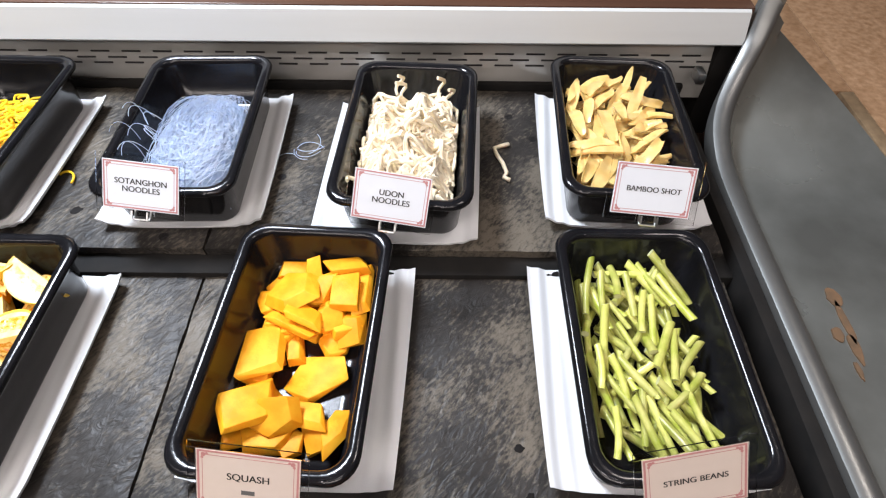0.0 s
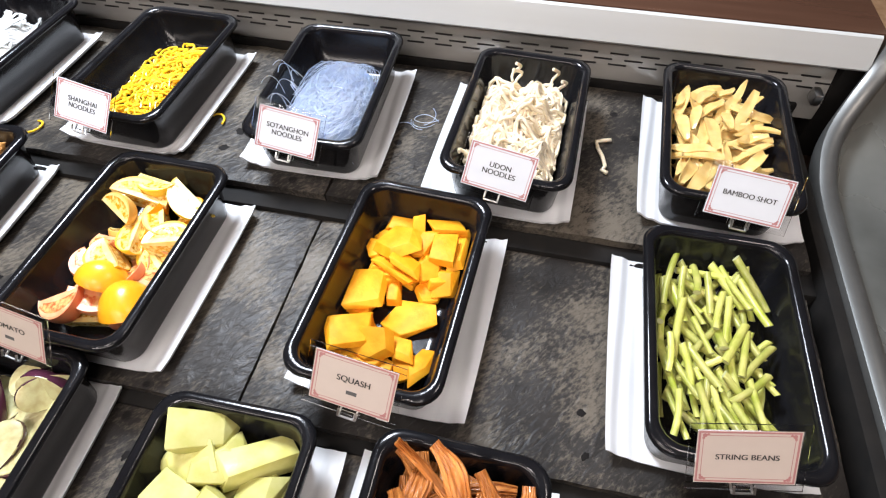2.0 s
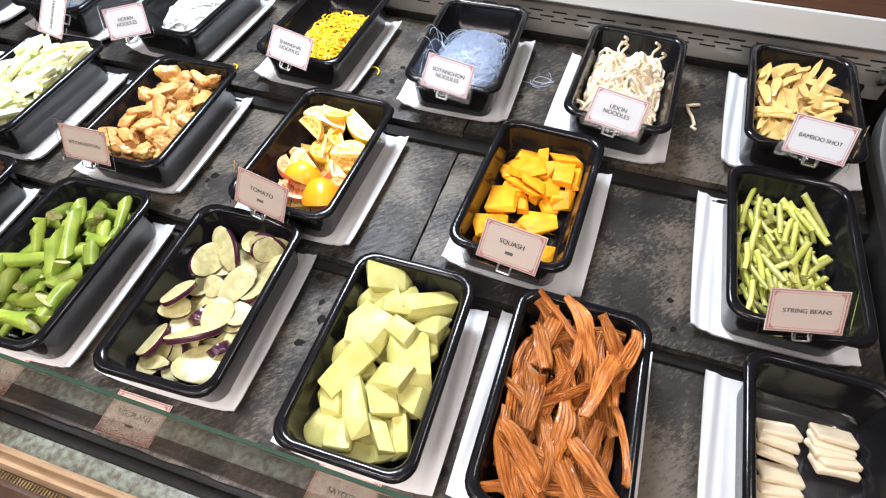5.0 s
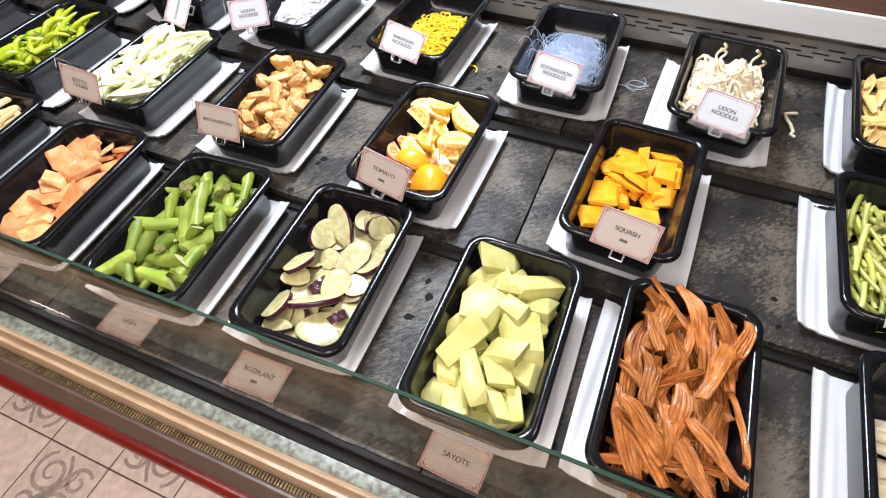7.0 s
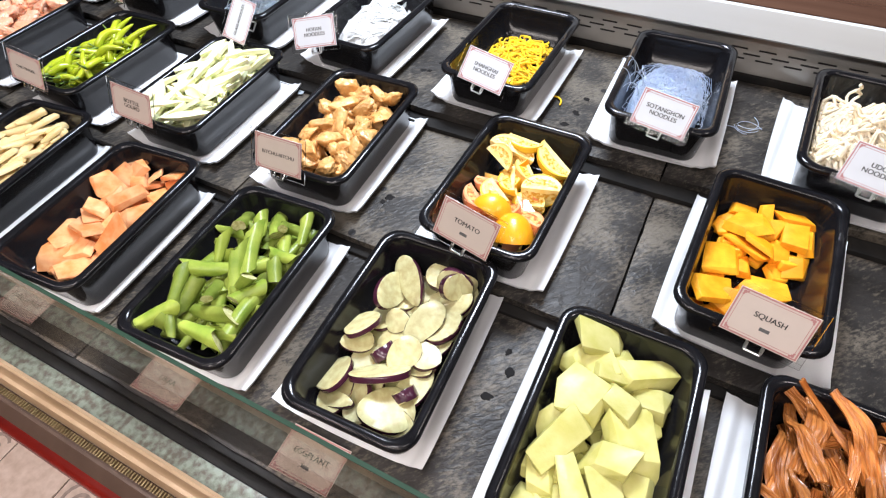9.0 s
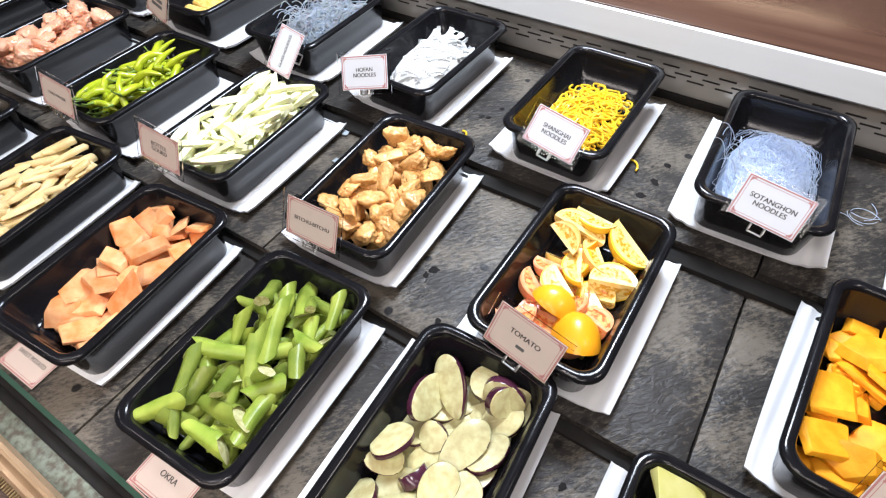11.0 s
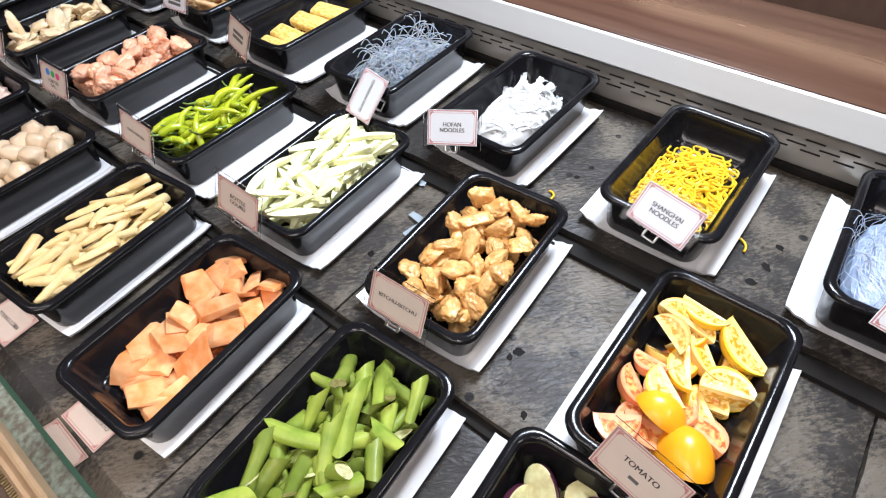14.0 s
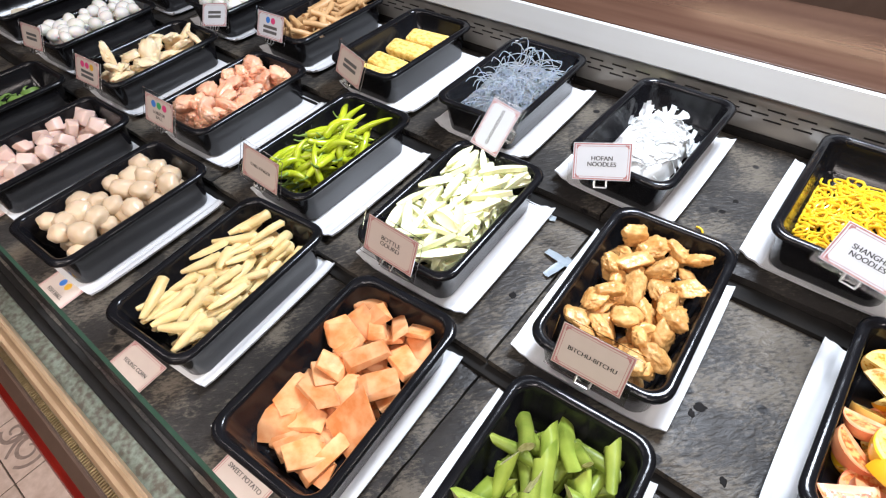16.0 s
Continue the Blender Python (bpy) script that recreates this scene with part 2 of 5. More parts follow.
floor = structure("floor", box(bmesh.new(), -6, 4, -4, 4, -0.05, -0.003), GROUT, "beige patterned ceramic tile floor with dark joints", "floor")
structure("ceiling", box(bmesh.new(), -6, 4, -4, 4, 2.9, 3.0), CEILING, "unseen plain dark ceiling closing the room above the buffet", "ceiling")
structure("wall_north", box(bmesh.new(), -6, 4, 3.4, 3.6, -0.003, 2.9), PLASTER, "plain dark brown wall behind the buffet", "wall")
structure("wall_south", box(bmesh.new(), -6, 4, -3.9, -3.7, -0.003, 2.9), PLASTER, "plain brown wall across the aisle", "wall")
structure("wall_west", box(bmesh.new(), -6, -5.8, -3.7, 3.4, -0.003, 2.9), PLASTER, "plain brown wall at the end of the room", "wall")
structure("wall_east", box(bmesh.new(), 3.8, 4, -3.7, 3.4, -0.003, 2.9), PLASTER, "plain brown wall at the end of the room", "wall")

counter = tagged(new("buffet_counter"), "long buffet counter with a black stepped bed and tan front moulding", "buffet counter", "", "structure")
part("cabinet", box(bmesh.new(), X0, 1.3, -0.085, 1.75, 0.08, 0.70), BROWN, counter)
part("plinth", box(bmesh.new(), X0, 1.3, -0.04, 1.7, -0.002, 0.08), BLACK_FRAME, counter)
# black steps that carry the slate
part("step", box(bmesh.new(), X0, X1 + 0.03, 0.70, 1.14, 0.70, Z_BACK - 0.019, 0.002), BLACK_FRAME, counter)
part("step", box(bmesh.new(), X0, X1 + 0.03, 0.36, 0.70, 0.70, Z_MID - 0.019, 0.002), BLACK_FRAME, counter)
part("step", box(bmesh.new(), X0, X1 + 0.03, 0.004, 0.36, 0.70, Z_FRONT - 0.019, 0.002), BLACK_FRAME, counter)
part("front_lip", box(bmesh.new(), X0, X1 + 0.03, -0.012, -0.0006, 0.705, Z_FRONT - 0.006, 0.0012), BLACK_FRAME, counter, "black lip along the slate's front")
part("lip_foot", box(bmesh.new(), X0, X1 + 0.03, -0.028, -0.012, 0.70, 0.7435, 0.002), BLACK_FRAME, counter)
part("ledge", box(bmesh.new(), X0, 1.3, -0.058, -0.028, 0.70, 0.742, 0.002), MARBLE, counter, "grey-green mottled stone ledge behind the glass")
# mouldings along the front
gold = [(-0.056, 0.742), (-0.056, 0.778), (-0.060, 0.783), (-0.064, 0.782), (-0.068, 0.776), (-0.072, 0.774), (-0.077, 0.775), (-0.081, 0.771), (-0.083, 0.764), (-0.083, 0.72), (-0.056, 0.72)]
part("moulding", extrude_profile(gold, X0, 1.3), GOLD, counter, "tan rounded wooden moulding")
part("bead_channel", box(bmesh.new(), X0, 1.3, -0.096, -0.083, 0.71, 0.754), BROWN, counter)
part("fascia_strip", extrude_profile([(-0.096, 0.70), (-0.096, 0.755), (-0.100, 0.756), (-0.116, 0.744), (-0.116, 0.70)], X0, 1.3), BROWN, counter, "dull brown metal strip")
red = [(-0.104, 0.66), (-0.116, 0.735)] + [(-0.116 - 0.016 * math.sin(radians(a)), 0.719 + 0.016 * math.cos(radians(a))) for a in range(0, 181, 20)] + [(-0.104, 0.65)]
part("red_rail", extrude_profile(red, X0, 1.3), RED, counter, "glossy dark red rail")
bm = bmesh.new()
bx = X0
while bx < 0.6:
    box(bm, bx, bx + 0.0026, -0.0935, -0.0845, 0.752, 0.7575)
    bx += 0.0052
part("bead_row", bm, BEAD, counter, "fine brass dentil row", False)["kind"] = "stuff"

# ---- back rail ----
rail = tagged(new("back_rail"), "pale steel rail with slotted strip and brown wooden top", "counter rail", "", "structure")
part("rail_face", extrude_profile([(1.094, 0.914), (1.097, 0.910), (1.145, 0.905), (1.145, 0.962), (1.119, 0.9625), (1.114, 0.960)], X0, 0.765), RAIL, rail, "pale satin steel rail face")
part("shelf_top", box(bmesh.new(), X0, 0.772, 1.120, 1.42, 0.930, 0.9655, 0.003), WOOD, rail, "brown wood-grain shelf top")
part("shelf_back", box(bmesh.new(), X0, 0.772, 1.721, 1.80, 0.0, 1.12, 0.003), BROWN, rail, "dark brown back board")
part("slotted_strip", extrude_profile([(1.118, 0.82), (1.146, 0.905), (1.156, 0.905), (1.156, 0.79), (1.118, 0.79)], X0, 0.742), STRIP, rail, "stainless strip with rows of slots")
bm = bmesh.new()
sx, k = X0 + 0.02, 0
while sx < 0.70:
    for r, z in enumerate((0.8665, 0.8565, 0.8475)):
        xx = sx + (0.0 if r != 1 else 0.028)
        y = 1.118 + 0.028 * (z + 0.0016 - 0.82) / 0.085
        box(bm, xx, xx + 0.034, y - 0.0016, y + 0.001, z, z + 0.0032, 0.0008, 1)
    sx += 0.056
part("slot", bm, SLOT, rail, "dark ventilation slots", False)["kind"] = "stuff"
# black box stands in for the shade inside an open gap
part("end_filler", box(bmesh.new(), 0.744, 0.788, 1.122, 1.20, 0.70, 0.903, 0.002), BLACK_FRAME, rail, "black box drawn in for the dark gap at the rail's end")
part("back_kerb", box(bmesh.new(), X0, 0.70, 1.106, 1.1178, 0.80, 0.824, 0.003), BLACK_FRAME, rail, "dark kerb behind the slate")

# ---- end panel ----
end = tagged(new("end_panel"), "dull stainless steel end panel with a rolled edge and rust stains", "end panel", "", "structure")
spine = [(0.7065, -0.10, 0.828), (0.7065, 0.30, 0.828), (0.7065, 0.60, 0.828), (0.7065, 0.80, 0.8285), (0.7075, 0.88, 0.831), (0.711, 0.93, 0.840), (0.719, 0.975, 0.852), (0.734, 1.015, 0.868), (0.752, 1.048, 0.890), (0.769, 1.075, 0.916), (0.781, 1.093, 0.946), (0.789, 1.110, 0.985)]


def glide(pts, n):
    """Points along a smooth curve through pts."""
    out = []
    for i in range(len(pts) - 1):
        p0, p1, p2, p3 = (Vector(pts[max(0, min(len(pts) - 1, i + k))]) for k in (-1, 0, 1, 2))
        for k in range(n):
            t = k / n
            out.append(0.5 * (2 * p1 + (p2 - p0) * t + (2 * p0 - 5 * p1 + 4 * p2 - p3) * t * t + (3 * p1 - p0 - 3 * p2 + p3) * t ** 3))
    return out + [Vector(pts[-1])]


curve = glide(spine, 5)
bm = bmesh.new()
rings, inner = [], []
for i, c in enumerate(curve):
    d = curve[min(i + 1, len(curve) - 1)] - curve[max(i - 1, 0)]
    s = Vector((d.y, -d.x, 0)).normalized()
    rings.append([c + s * u + Vector((0, 0, h)) for u, h in ((-0.0160, -0.035), (-0.0158, -0.009), (-0.0135, -0.003), (-0.007, 0.0008), (0.0, 0.0016), (0.007, 0.0004), (0.0135, -0.004), (0.0165, -0.011), (0.017, -0.035))])
    e = c + s * 0.0168
    k = max(0.0, (c.z - 0.83) / 0.155)
    far = Vector((1.01 - 0.21 * k, e.y + 0.02 * k, 0.798 + 0.15 * k))
    low = Vector((e.x + 0.014, e.y, e.z - 0.036))
    inner.append([e + Vector((0, 0, -0.022)), low, low.lerp(far, 0.12) - Vector((0, 0, 0.002)), low.lerp(far, 0.5), far])
loft(bm, rings, close=False)
part("rolled_edge", bm, STEEL_ROLL, end, "brushed steel rolled edge curving up to the rail")
part("edge_skirt", box(bmesh.new(), 0.672, 0.6895, -0.05, 1.10, 0.70, 0.818, 0.001), BLACK_FRAME, end)
bm = bmesh.new()
loft(bm, inner, close=False)
part("side_sheet", bm, STEEL_SIDE, end, "stained grey steel sheet with reflection patches in its colour")
STONE_EDGE = mat("stone_edge", (0.15, 0.105, 0.062), 0.4, (0.24, 0.17, 0.10), 70, 0.5, 0.1, 90)
part("stone_end", box(bmesh.new(), 1.035, 1.90, -0.05, 1.98, 0.70, 0.800, 0.003), GRANITE, end, "speckled brown stone top")
part("stone_end", box(bmesh.new(), 0.84, 1.033, 1.128, 1.98, 0.70, 0.800, 0.003), GRANITE, end)
part("stone_edge", box(bmesh.new(), 1.006, 1.033, -0.05, 1.126, 0.70, 0.8015, 0.003), STONE_EDGE, end, "dull speckled stone edge")
part("upright", box(bmesh.new(), 0.790, 0.812, 1.112, 1.160, 0.70, 1.02, 0.004), STEEL_SIDE, end, "steel upright at the rail's end")
RUST = mat("rust", (0.16, 0.09, 0.045), 0.7, (0.09, 0.06, 0.035), 80, 0.5, 0.3, 120)
bm = bmesh.new()
for cx, cy, rx, ry in ((0.801, 0.668, 0.010, 0.014), (0.782, 0.612, 0.007, 0.011), (0.800, 0.630, 0.005, 0.034), (0.796, 0.590, 0.006, 0.022), (0.786, 0.560, 0.003, 0.014)):
    ring = []
    for i in range(18):
        a = 2 * math.pi * i / 18
        q = 1 + 0.4 * noise.noise(Vector((cx * 90 + math.cos(a) * 1.4, cy * 90 + math.sin(a) * 1.4, 0)))
        ring.append((cx + rx * q * math.cos(a), cy + ry * q * math.sin(a)))
    loft(bm, [[(x, y, 0.7900) for x, y in ring], [(x, y, 0.7932 + 0.0004) for x, y in ring]], True, True)
part("rust_stain", bm, RUST, end)
part("hinge", box(bmesh.new(), 0.700, 0.715, 1.07, 1.10, 0.850, 0.872, 0.004), STEEL, end, "small steel hinge")

# ---- front glass ----
guard = tagged(new("glass_guard"), "clear front glass pane with a green polished top edge", "glass guard", "", "structure")


def glass_slab(y0, z0, y1, z1, th):
    d = Vector((0, y1 - y0, z1 - z0)).normalized()
    n = Vector((0, d.z, -d.y)) * th / 2
    return [(y0 + n.y, z0 + n.z), (y0 - n.y, z0 - n.z), (y1 - n.y, z1 - n.z), (y1 + n.y, z1 + n.z)]


pane = part("pane", extrude_profile(glass_slab(0.0030, 0.7635, 0.0158, 0.972, 0.0045), X0, 0.66), GLASS, guard, "", False)
pane.visible_shadow = False
tip = part("polished_edge", extrude_profile(glass_slab(0.01582, 0.9722, 0.0160, 0.9734, 0.0046), X0, 0.66), GLASS_EDGE, guard, "green polished glass edge", False)
tip.visible_shadow = False

# ---- slate boards ----


def slate_board(w, d, h, seed):
    bm = bmesh.new()
    nx, ny = 48, 24
    rows = []
    for j in range(ny + 1):
        row = []
        for i in range(nx + 1):
            x, y = w * (i / nx - 0.5), d * (j / ny - 0.5)
            e = min(i, nx - i, j, ny - j)
            z = 0.0012 * noise.noise(Vector((x * 14 + seed, y * 14, 0))) + 0.0007 * noise.noise(Vector((x * 50, y * 50, seed)))
            if e == 0:
                z -= 0.0022 + 0.0015 * noise.noise(Vector((x * 30, y * 30, seed + 3)))
                x += 0.0014 * noise.noise(Vector((y * 40, seed, 1)))
                y += 0.0020 * noise.noise(Vector((x * 26, seed, 5)))
            row.append(bm.verts.new((x, y, z - 0.0015)))
        rows.append(row)
    for a, b in zip(rows, rows[1:]):
        for i in range(nx):
            bm.faces.new((a[i], a[i + 1], b[i + 1], b[i]))
    rim = rows[0] + [r[-1] for r in rows[1:]] + rows[-1][-2::-1] + [r[0] for r in rows[-2:0:-1]]
    low = [bm.verts.new((v.co.x * 1.0 + 0.0015 * noise.noise(v.co * 60), v.co.y + 0.0015 * noise.noise(v.co * 55), -h)) for v in rim]
    for i in range(len(rim)):
        j = (i + 1) % len(rim)
        bm.faces.new((rim[j], rim[i], low[i], low[j]))
    bm.faces.new(low)
    return bm_mesh("slate_board", bm, SLATE, True, 40)


joints = [0.64 - 0.72 * i for i in range(7)]
for row, (y0, y1, z) in enumerate(((0.732, 1.105, Z_BACK), (0.378, 0.742, Z_MID), (-0.0020, 0.372, Z_FRONT))):
    edges = [X1] + joints[1:]
    for i, (b, a) in enumerate(zip(edges, edges[1:])):
        o = new("slate_board", slate_board(b - a - 0.004, y1 - y0, 0.0175, row * 11.7 + i * 3.1))
        o.matrix_world = pose((a + b) / 2, (y0 + y1) / 2, z)
        tagged(o, ("dark riven slate board on the top step", "dark riven slate board on the middle step", "dark riven slate board on the lowest step, by the glass")[row],
               "slate board", "slate boards of the buffet")

# ---- plates, pans, name cards ----


def plate_mesh(w, l):
    """White serving plate: flat middle, long sides that sweep up with soft ridges, gently bowed ends."""
    bm = bmesh.new()
    nx, ny = 60, 16
    top = []
    for j in range(ny + 1):
        v = 2 * j / ny - 1
        row = []
        for i in range(nx + 1):
            u = 2 * i / nx - 1
            a = abs(u)
            wing = max(0.0, (a - 0.66) / 0.34)
            z = 0.0055 + 0.0125 * wing ** 1.4
            z += 0.0015 * math.sin(wing * 10.5 + 1.3 * v + (1 if u > 0 else 0) + 0.5 * math.sin(v * 2.2)) * min(1, wing * 4) * min(1, (1 - wing) * 6 + 0.15)
            end_ = max(0.0, (abs(v) - 0.88) / 0.12)
            z += 0.0028 * end_ ** 2
            x = u * w / 2 * (1 - 0.012 * v * v)
            y = v * (l / 2 + 0.004 * (1 - u * u))
            row.append((x, y, z))
        top.append(row)
    vt = [[bm.verts.new(p) for p in r] for r in top]
    vb = [[bm.verts.new((x * 0.992, y * 0.994, max(0.0003, z - 0.0048))) for x, y, z in r] for r in top]
    for g in (vt, vb):
        for a, b in zip(g, g[1:]):
            for i in range(nx):
                bm.faces.new((a[i], a[i + 1], b[i + 1], b[i]))
    ring = lambda g: g[0] + [r[-1] for r in g[1:]] + g[-1][-2::-1] + [r[0] for r in g[-2:0:-1]]
    rt, rb = ring(vt), ring(vb)
    for i in range(len(rt)):
        j = (i + 1) % len(rt)
        bm.faces.new((rt[i], rt[j], rb[j], rb[i]))
    return bm_mesh("serving_plate", bm, WHITE, True, 50)


def pan_meshes(w, l, h):
    """Black melamine pan: tapered basin with a ledge low inside, and a rolled rim."""
    outer = [(0.026, 0.0005), (0.021, 0.002), (0.0195, 0.006), (0.0125, h - 0.016), (0.0115, h - 0.0115)]
    lip = [(0.0115, h - 0.0115), (0.003, h - 0.0105), (0.0005, h - 0.009), (0.0, h - 0.006), (0.0012, h - 0.0022), (0.0045, h - 0.0003), (0.0085, h), (0.0125, h - 0.001), (0.0150, h - 0.004), (0.0162, h - 0.009)]
    inner = [(0.0162, h - 0.009), (0.0255, 0.0225), (0.0290, 0.0205), (0.0305, 0.0185), (0.0335, 0.011), (0.038, 0.0075), (0.046, 0.0068)]
    ring = lambda i, z: rounded_rect(w - 2 * i, l - 2 * i, max(0.008, 0.032 - 0.42 * i), z, 6)
    basin, rim = bmesh.new(), bmesh.new()
    loft(basin, [ring(i, z) for i, z in outer + [(0.0140, h - 0.0112)] + inner], True, True)
    loft(rim, [ring(i, z) for i, z in lip])
    return bm_mesh("basin", basin, BLACK, True, 60), bm_mesh("rim", rim, BLACK, True, 70)


PAN_H = 0.083
PAN_W, PAN_L = 0.1985, 0.323
PLATE = plate_mesh(0.240, 0.292)
PAN_ME = pan_meshes(PAN_W, PAN_L, PAN_H)
LEVEL = {"back": Z_BACK, "mid": Z_MID, "front": Z_FRONT}
STEP = {"back": "top step", "mid": "middle step", "front": "lowest step"}

# row, x, y of the pan's centre, turn, the plate's shift, what it holds
SETS = {
    "bamboo": ("back", 0.53, 0.917, -3.0, 0.004, "bamboo shoot slices"),
    "udon": ("back", 0.21, 0.897, -3.0, -0.012, "white udon noodles"),
    "sotanghon": ("back", -0.121, 0.913, 1.2, 0.0, "fine bluish vermicelli"),
    "shanghai": ("back", -0.451, 0.908, -1.2, -0.003, "yellow noodles"),
    "hofan": ("back", -0.798, 0.913, -1.2, -0.002, "wide white rice noodles"),
    "glass_noodles": ("back", -1.117, 0.92, 1.4, 0.01, "clear glass noodles"),
    "noodle_cakes": ("back", -1.434, 0.915, 0.5, 0.03, "yellow noodle cakes"),
    "kikiam": ("back", -1.735, 0.92, 0.5, 0.01, "brown kikiam strips"),
    "white_balls": ("back", -2.05, 0.915, 0.0, 0.0, "small pale balls"),
    "rolls": ("back", -2.37, 0.915, 0.0, 0.0, "pale rolls"),
    "beans": ("mid", 0.506, 0.562, -0.1, -0.008, "cut string beans"),
    "squash": ("mid", 0.091, 0.563, -3.1, 0.008, "squash chunks"),
    "tomato": ("mid", -0.306, 0.545, -0.6, 0.003, "tomato wedges"),
    "bitchu": ("mid", -0.659, 0.559, 2.9, -0.007, "fried tofu puffs"),
    "gourd": ("mid", -0.996, 0.554, 2.8, 0.006, "bottle gourd strips"),
    "chili": ("mid", -1.316, 0.55, 1.5, 0.026, "green chili peppers"),
    "lobster": ("mid", -1.653, 0.56, 2.7, 0.028, "pink lobster balls"),
    "wontons": ("mid", -2.000, 0.552, 3.0, 0.01, "pale folded dumplings"),
    "eggs": ("mid", -2.335, 0.565, 3.0, 0.0, "white quail eggs"),
    "pale_strips": ("mid", -2.67, 0.56, 1.0, 0.0, "pale strips"),
    "tofu": ("front", 0.536, 0.21, -1.1, -0.008, "white tofu pieces"),
    "yuba": ("front", 0.216, 0.217, -0.6, -0.002, "brown bean curd strips"),
    "sayote": ("front", -0.043, 0.209, 0.5, 0.002, "pale green sayote chunks"),
    "eggplant": ("front", -0.342, 0.226, 2.5, -0.012, "eggplant slices"),
    "okra": ("front", -0.625, 0.208, 3.3, -0.008, "cut okra"),
    "sweet_potato": ("front", -0.923, 0.206, 4.4, -0.017, "orange sweet potato pieces"),
    "corn": ("front", -1.226, 0.22, 5.5, -0.014, "young corn"),
    "fish_balls": ("front", -1.557, 0.205, 3.0, 0.0, "beige fish balls"),
    "surimi": ("front", -1.87, 0.21, 1.5, 0.0, "pinkish surimi cubes"),
    "greens": ("front", -2.19, 0.21, 1.0, 0.0, "chopped green vegetables"),
}
PAN_AT = {}
for key, (row, x, y, turn, shift, what) in SETS.items():
    z = LEVEL[row]
    plate = new("serving_plate", PLATE)
    plate.matrix_world = pose(x + shift, y - (0.010 if key == "udon" else 0.0), z, 0, 0, turn * 0.8)
    tagged(plate, "white ridged serving plate under the pan of " + what, "plate", "white plates on the slate")
    pan = new("food_pan")
    part("basin", PAN_ME[0], None, pan)
    part("rim", PAN_ME[1], None, pan, "glossy rolled black rim")
    PAN_AT[key] = pose(x, y, z + 0.0058, 0, 0, turn)
    pan.matrix_world = PAN_AT[key]
    tagged(pan, "glossy black melamine pan holding " + what, "food pan", "black pans on the " + STEP[row])

# ---- name cards ----
TEXT_CACHE = {}


def text_mesh(words, size):
    if (words, size) not in TEXT_CACHE:
        c = bpy.data.curves.new("writing", "FONT")
        c.body, c.size, c.align_x, c.align_y, c.space_line = words, size, "CENTER", "CENTER", 0.95
        o = bpy.data.objects.new("writing", c)
        scene.collection.objects.link(o)
        me = bpy.data.meshes.new_from_object(o.evaluated_get(bpy.context.evaluated_depsgraph_get()))
        bpy.data.objects.remove(o)
        bm = bmesh.new()
        bm.from_mesh(me)
        twin = bmesh.ops.duplicate(bm, geom=bm.verts[:] + bm.edges[:] + bm.faces[:])["geom"]
        bmesh.ops.translate(bm, verts=[v for v in twin if isinstance(v, bmesh.types.BMVert)], vec=(0.045 * size, 0, 0.00003))
        bm.to_mesh(me)
        bm.free()
        me.materials.clear()
        me.materials.append(INK)
        TEXT_CACHE[(words, size)] = me
    return TEXT_CACHE[(words, size)]


CW, CH = 0.100, 0.068


def frame_bars(bm, w, h, t, z0, z1):
    for x0, x1, y0, y1 in ((-w / 2, w / 2, h / 2 - t, h / 2), (-w / 2, w / 2, -h / 2, -h / 2 + t), (-w / 2, -w / 2 + t, -h / 2 + t, h / 2 - t), (w / 2 - t, w / 2, -h / 2 + t, h / 2 - t)):
        box(bm, x0, x1, y0, y1, z0, z1)


def card_meshes():
    paper = [bm_mesh("card", box(bmesh.new(), -CW / 2 + 0.004, CW / 2 - 0.004, -CH / 2 + 0.004, CH / 2 - 0.004, -0.0003, 0.0003), m, False) for m in (CARD_BEIGE, CARD)]
    bm = bmesh.new()
    frame_bars(bm, CW - 0.010, CH - 0.010, 0.0019, 0.0003, 0.00042)
    frame_bars(bm, CW - 0.0185, CH - 0.0185, 0.0006, 0.0003, 0.00042)
    for sx in (-1, 1):
        for sy in (-1, 1):
            for dx, dy, r in ((0.0105, 0.0095, 0.0022), (0.0135, 0.0085, 0.0014), (0.0095, 0.0125, 0.0014)):
                cx, cy = sx * (CW / 2 - dx), sy * (CH / 2 - dy)
                loft(bm, [[(cx + r * math.cos(a), cy + r * math.sin(a), z) for a in (k * math.pi / 4 for k in range(8))] for z in (0.0003, 0.00046)], True, True)
    border = bm_mesh("border", bm, PINK, False)
    bm = bmesh.new()
    frame_bars(bm, CW + 0.007, CH + 0.007, 0.0070, -0.0005, 0.0009)
    sleeve = bm_mesh("sleeve", bm, ACRYLIC, False)
    bm = bmesh.new()
    box(bm, -0.013, 0.013, -0.006, 0.006, -0.0075, -0.0055, 0.0006, 1)
    for f in bm.faces:
        f.material_index = 1
    for s in (-1, 1):
        x = s * 0.0095
        tube(bm, [(x, 0.005, -0.006), (x, -0.005, -0.004), (x, -0.009, 0.0005), (x, -0.006, 0.0042), (x, 0.002, 0.0036)], 0.0013, 6)
    tube(bm, [(-0.0095, -0.009, 0.0005), (0.0095, -0.009, 0.0005)], 0.0013, 6)
    clip = bm_mesh("clip", bm, [STEEL, ACRYLIC], True, 40)
    return paper, border, sleeve, clip


PAPER_ME, BORDER_ME, SLEEVE_ME, CLIP_ME = card_meshes()
BAR_ME = bm_mesh("small_print", box(bmesh.new(), -0.006, 0.006, -0.0022, 0.0022, 0.0003, 0.00045), INK_SOFT, False)
LONG_BAR_ME = bm_mesh("print_bar", box(bmesh.new(), -0.024, 0.024, -0.0035, 0.0035, 0.0003, 0.00045), INK_SOFT, False)


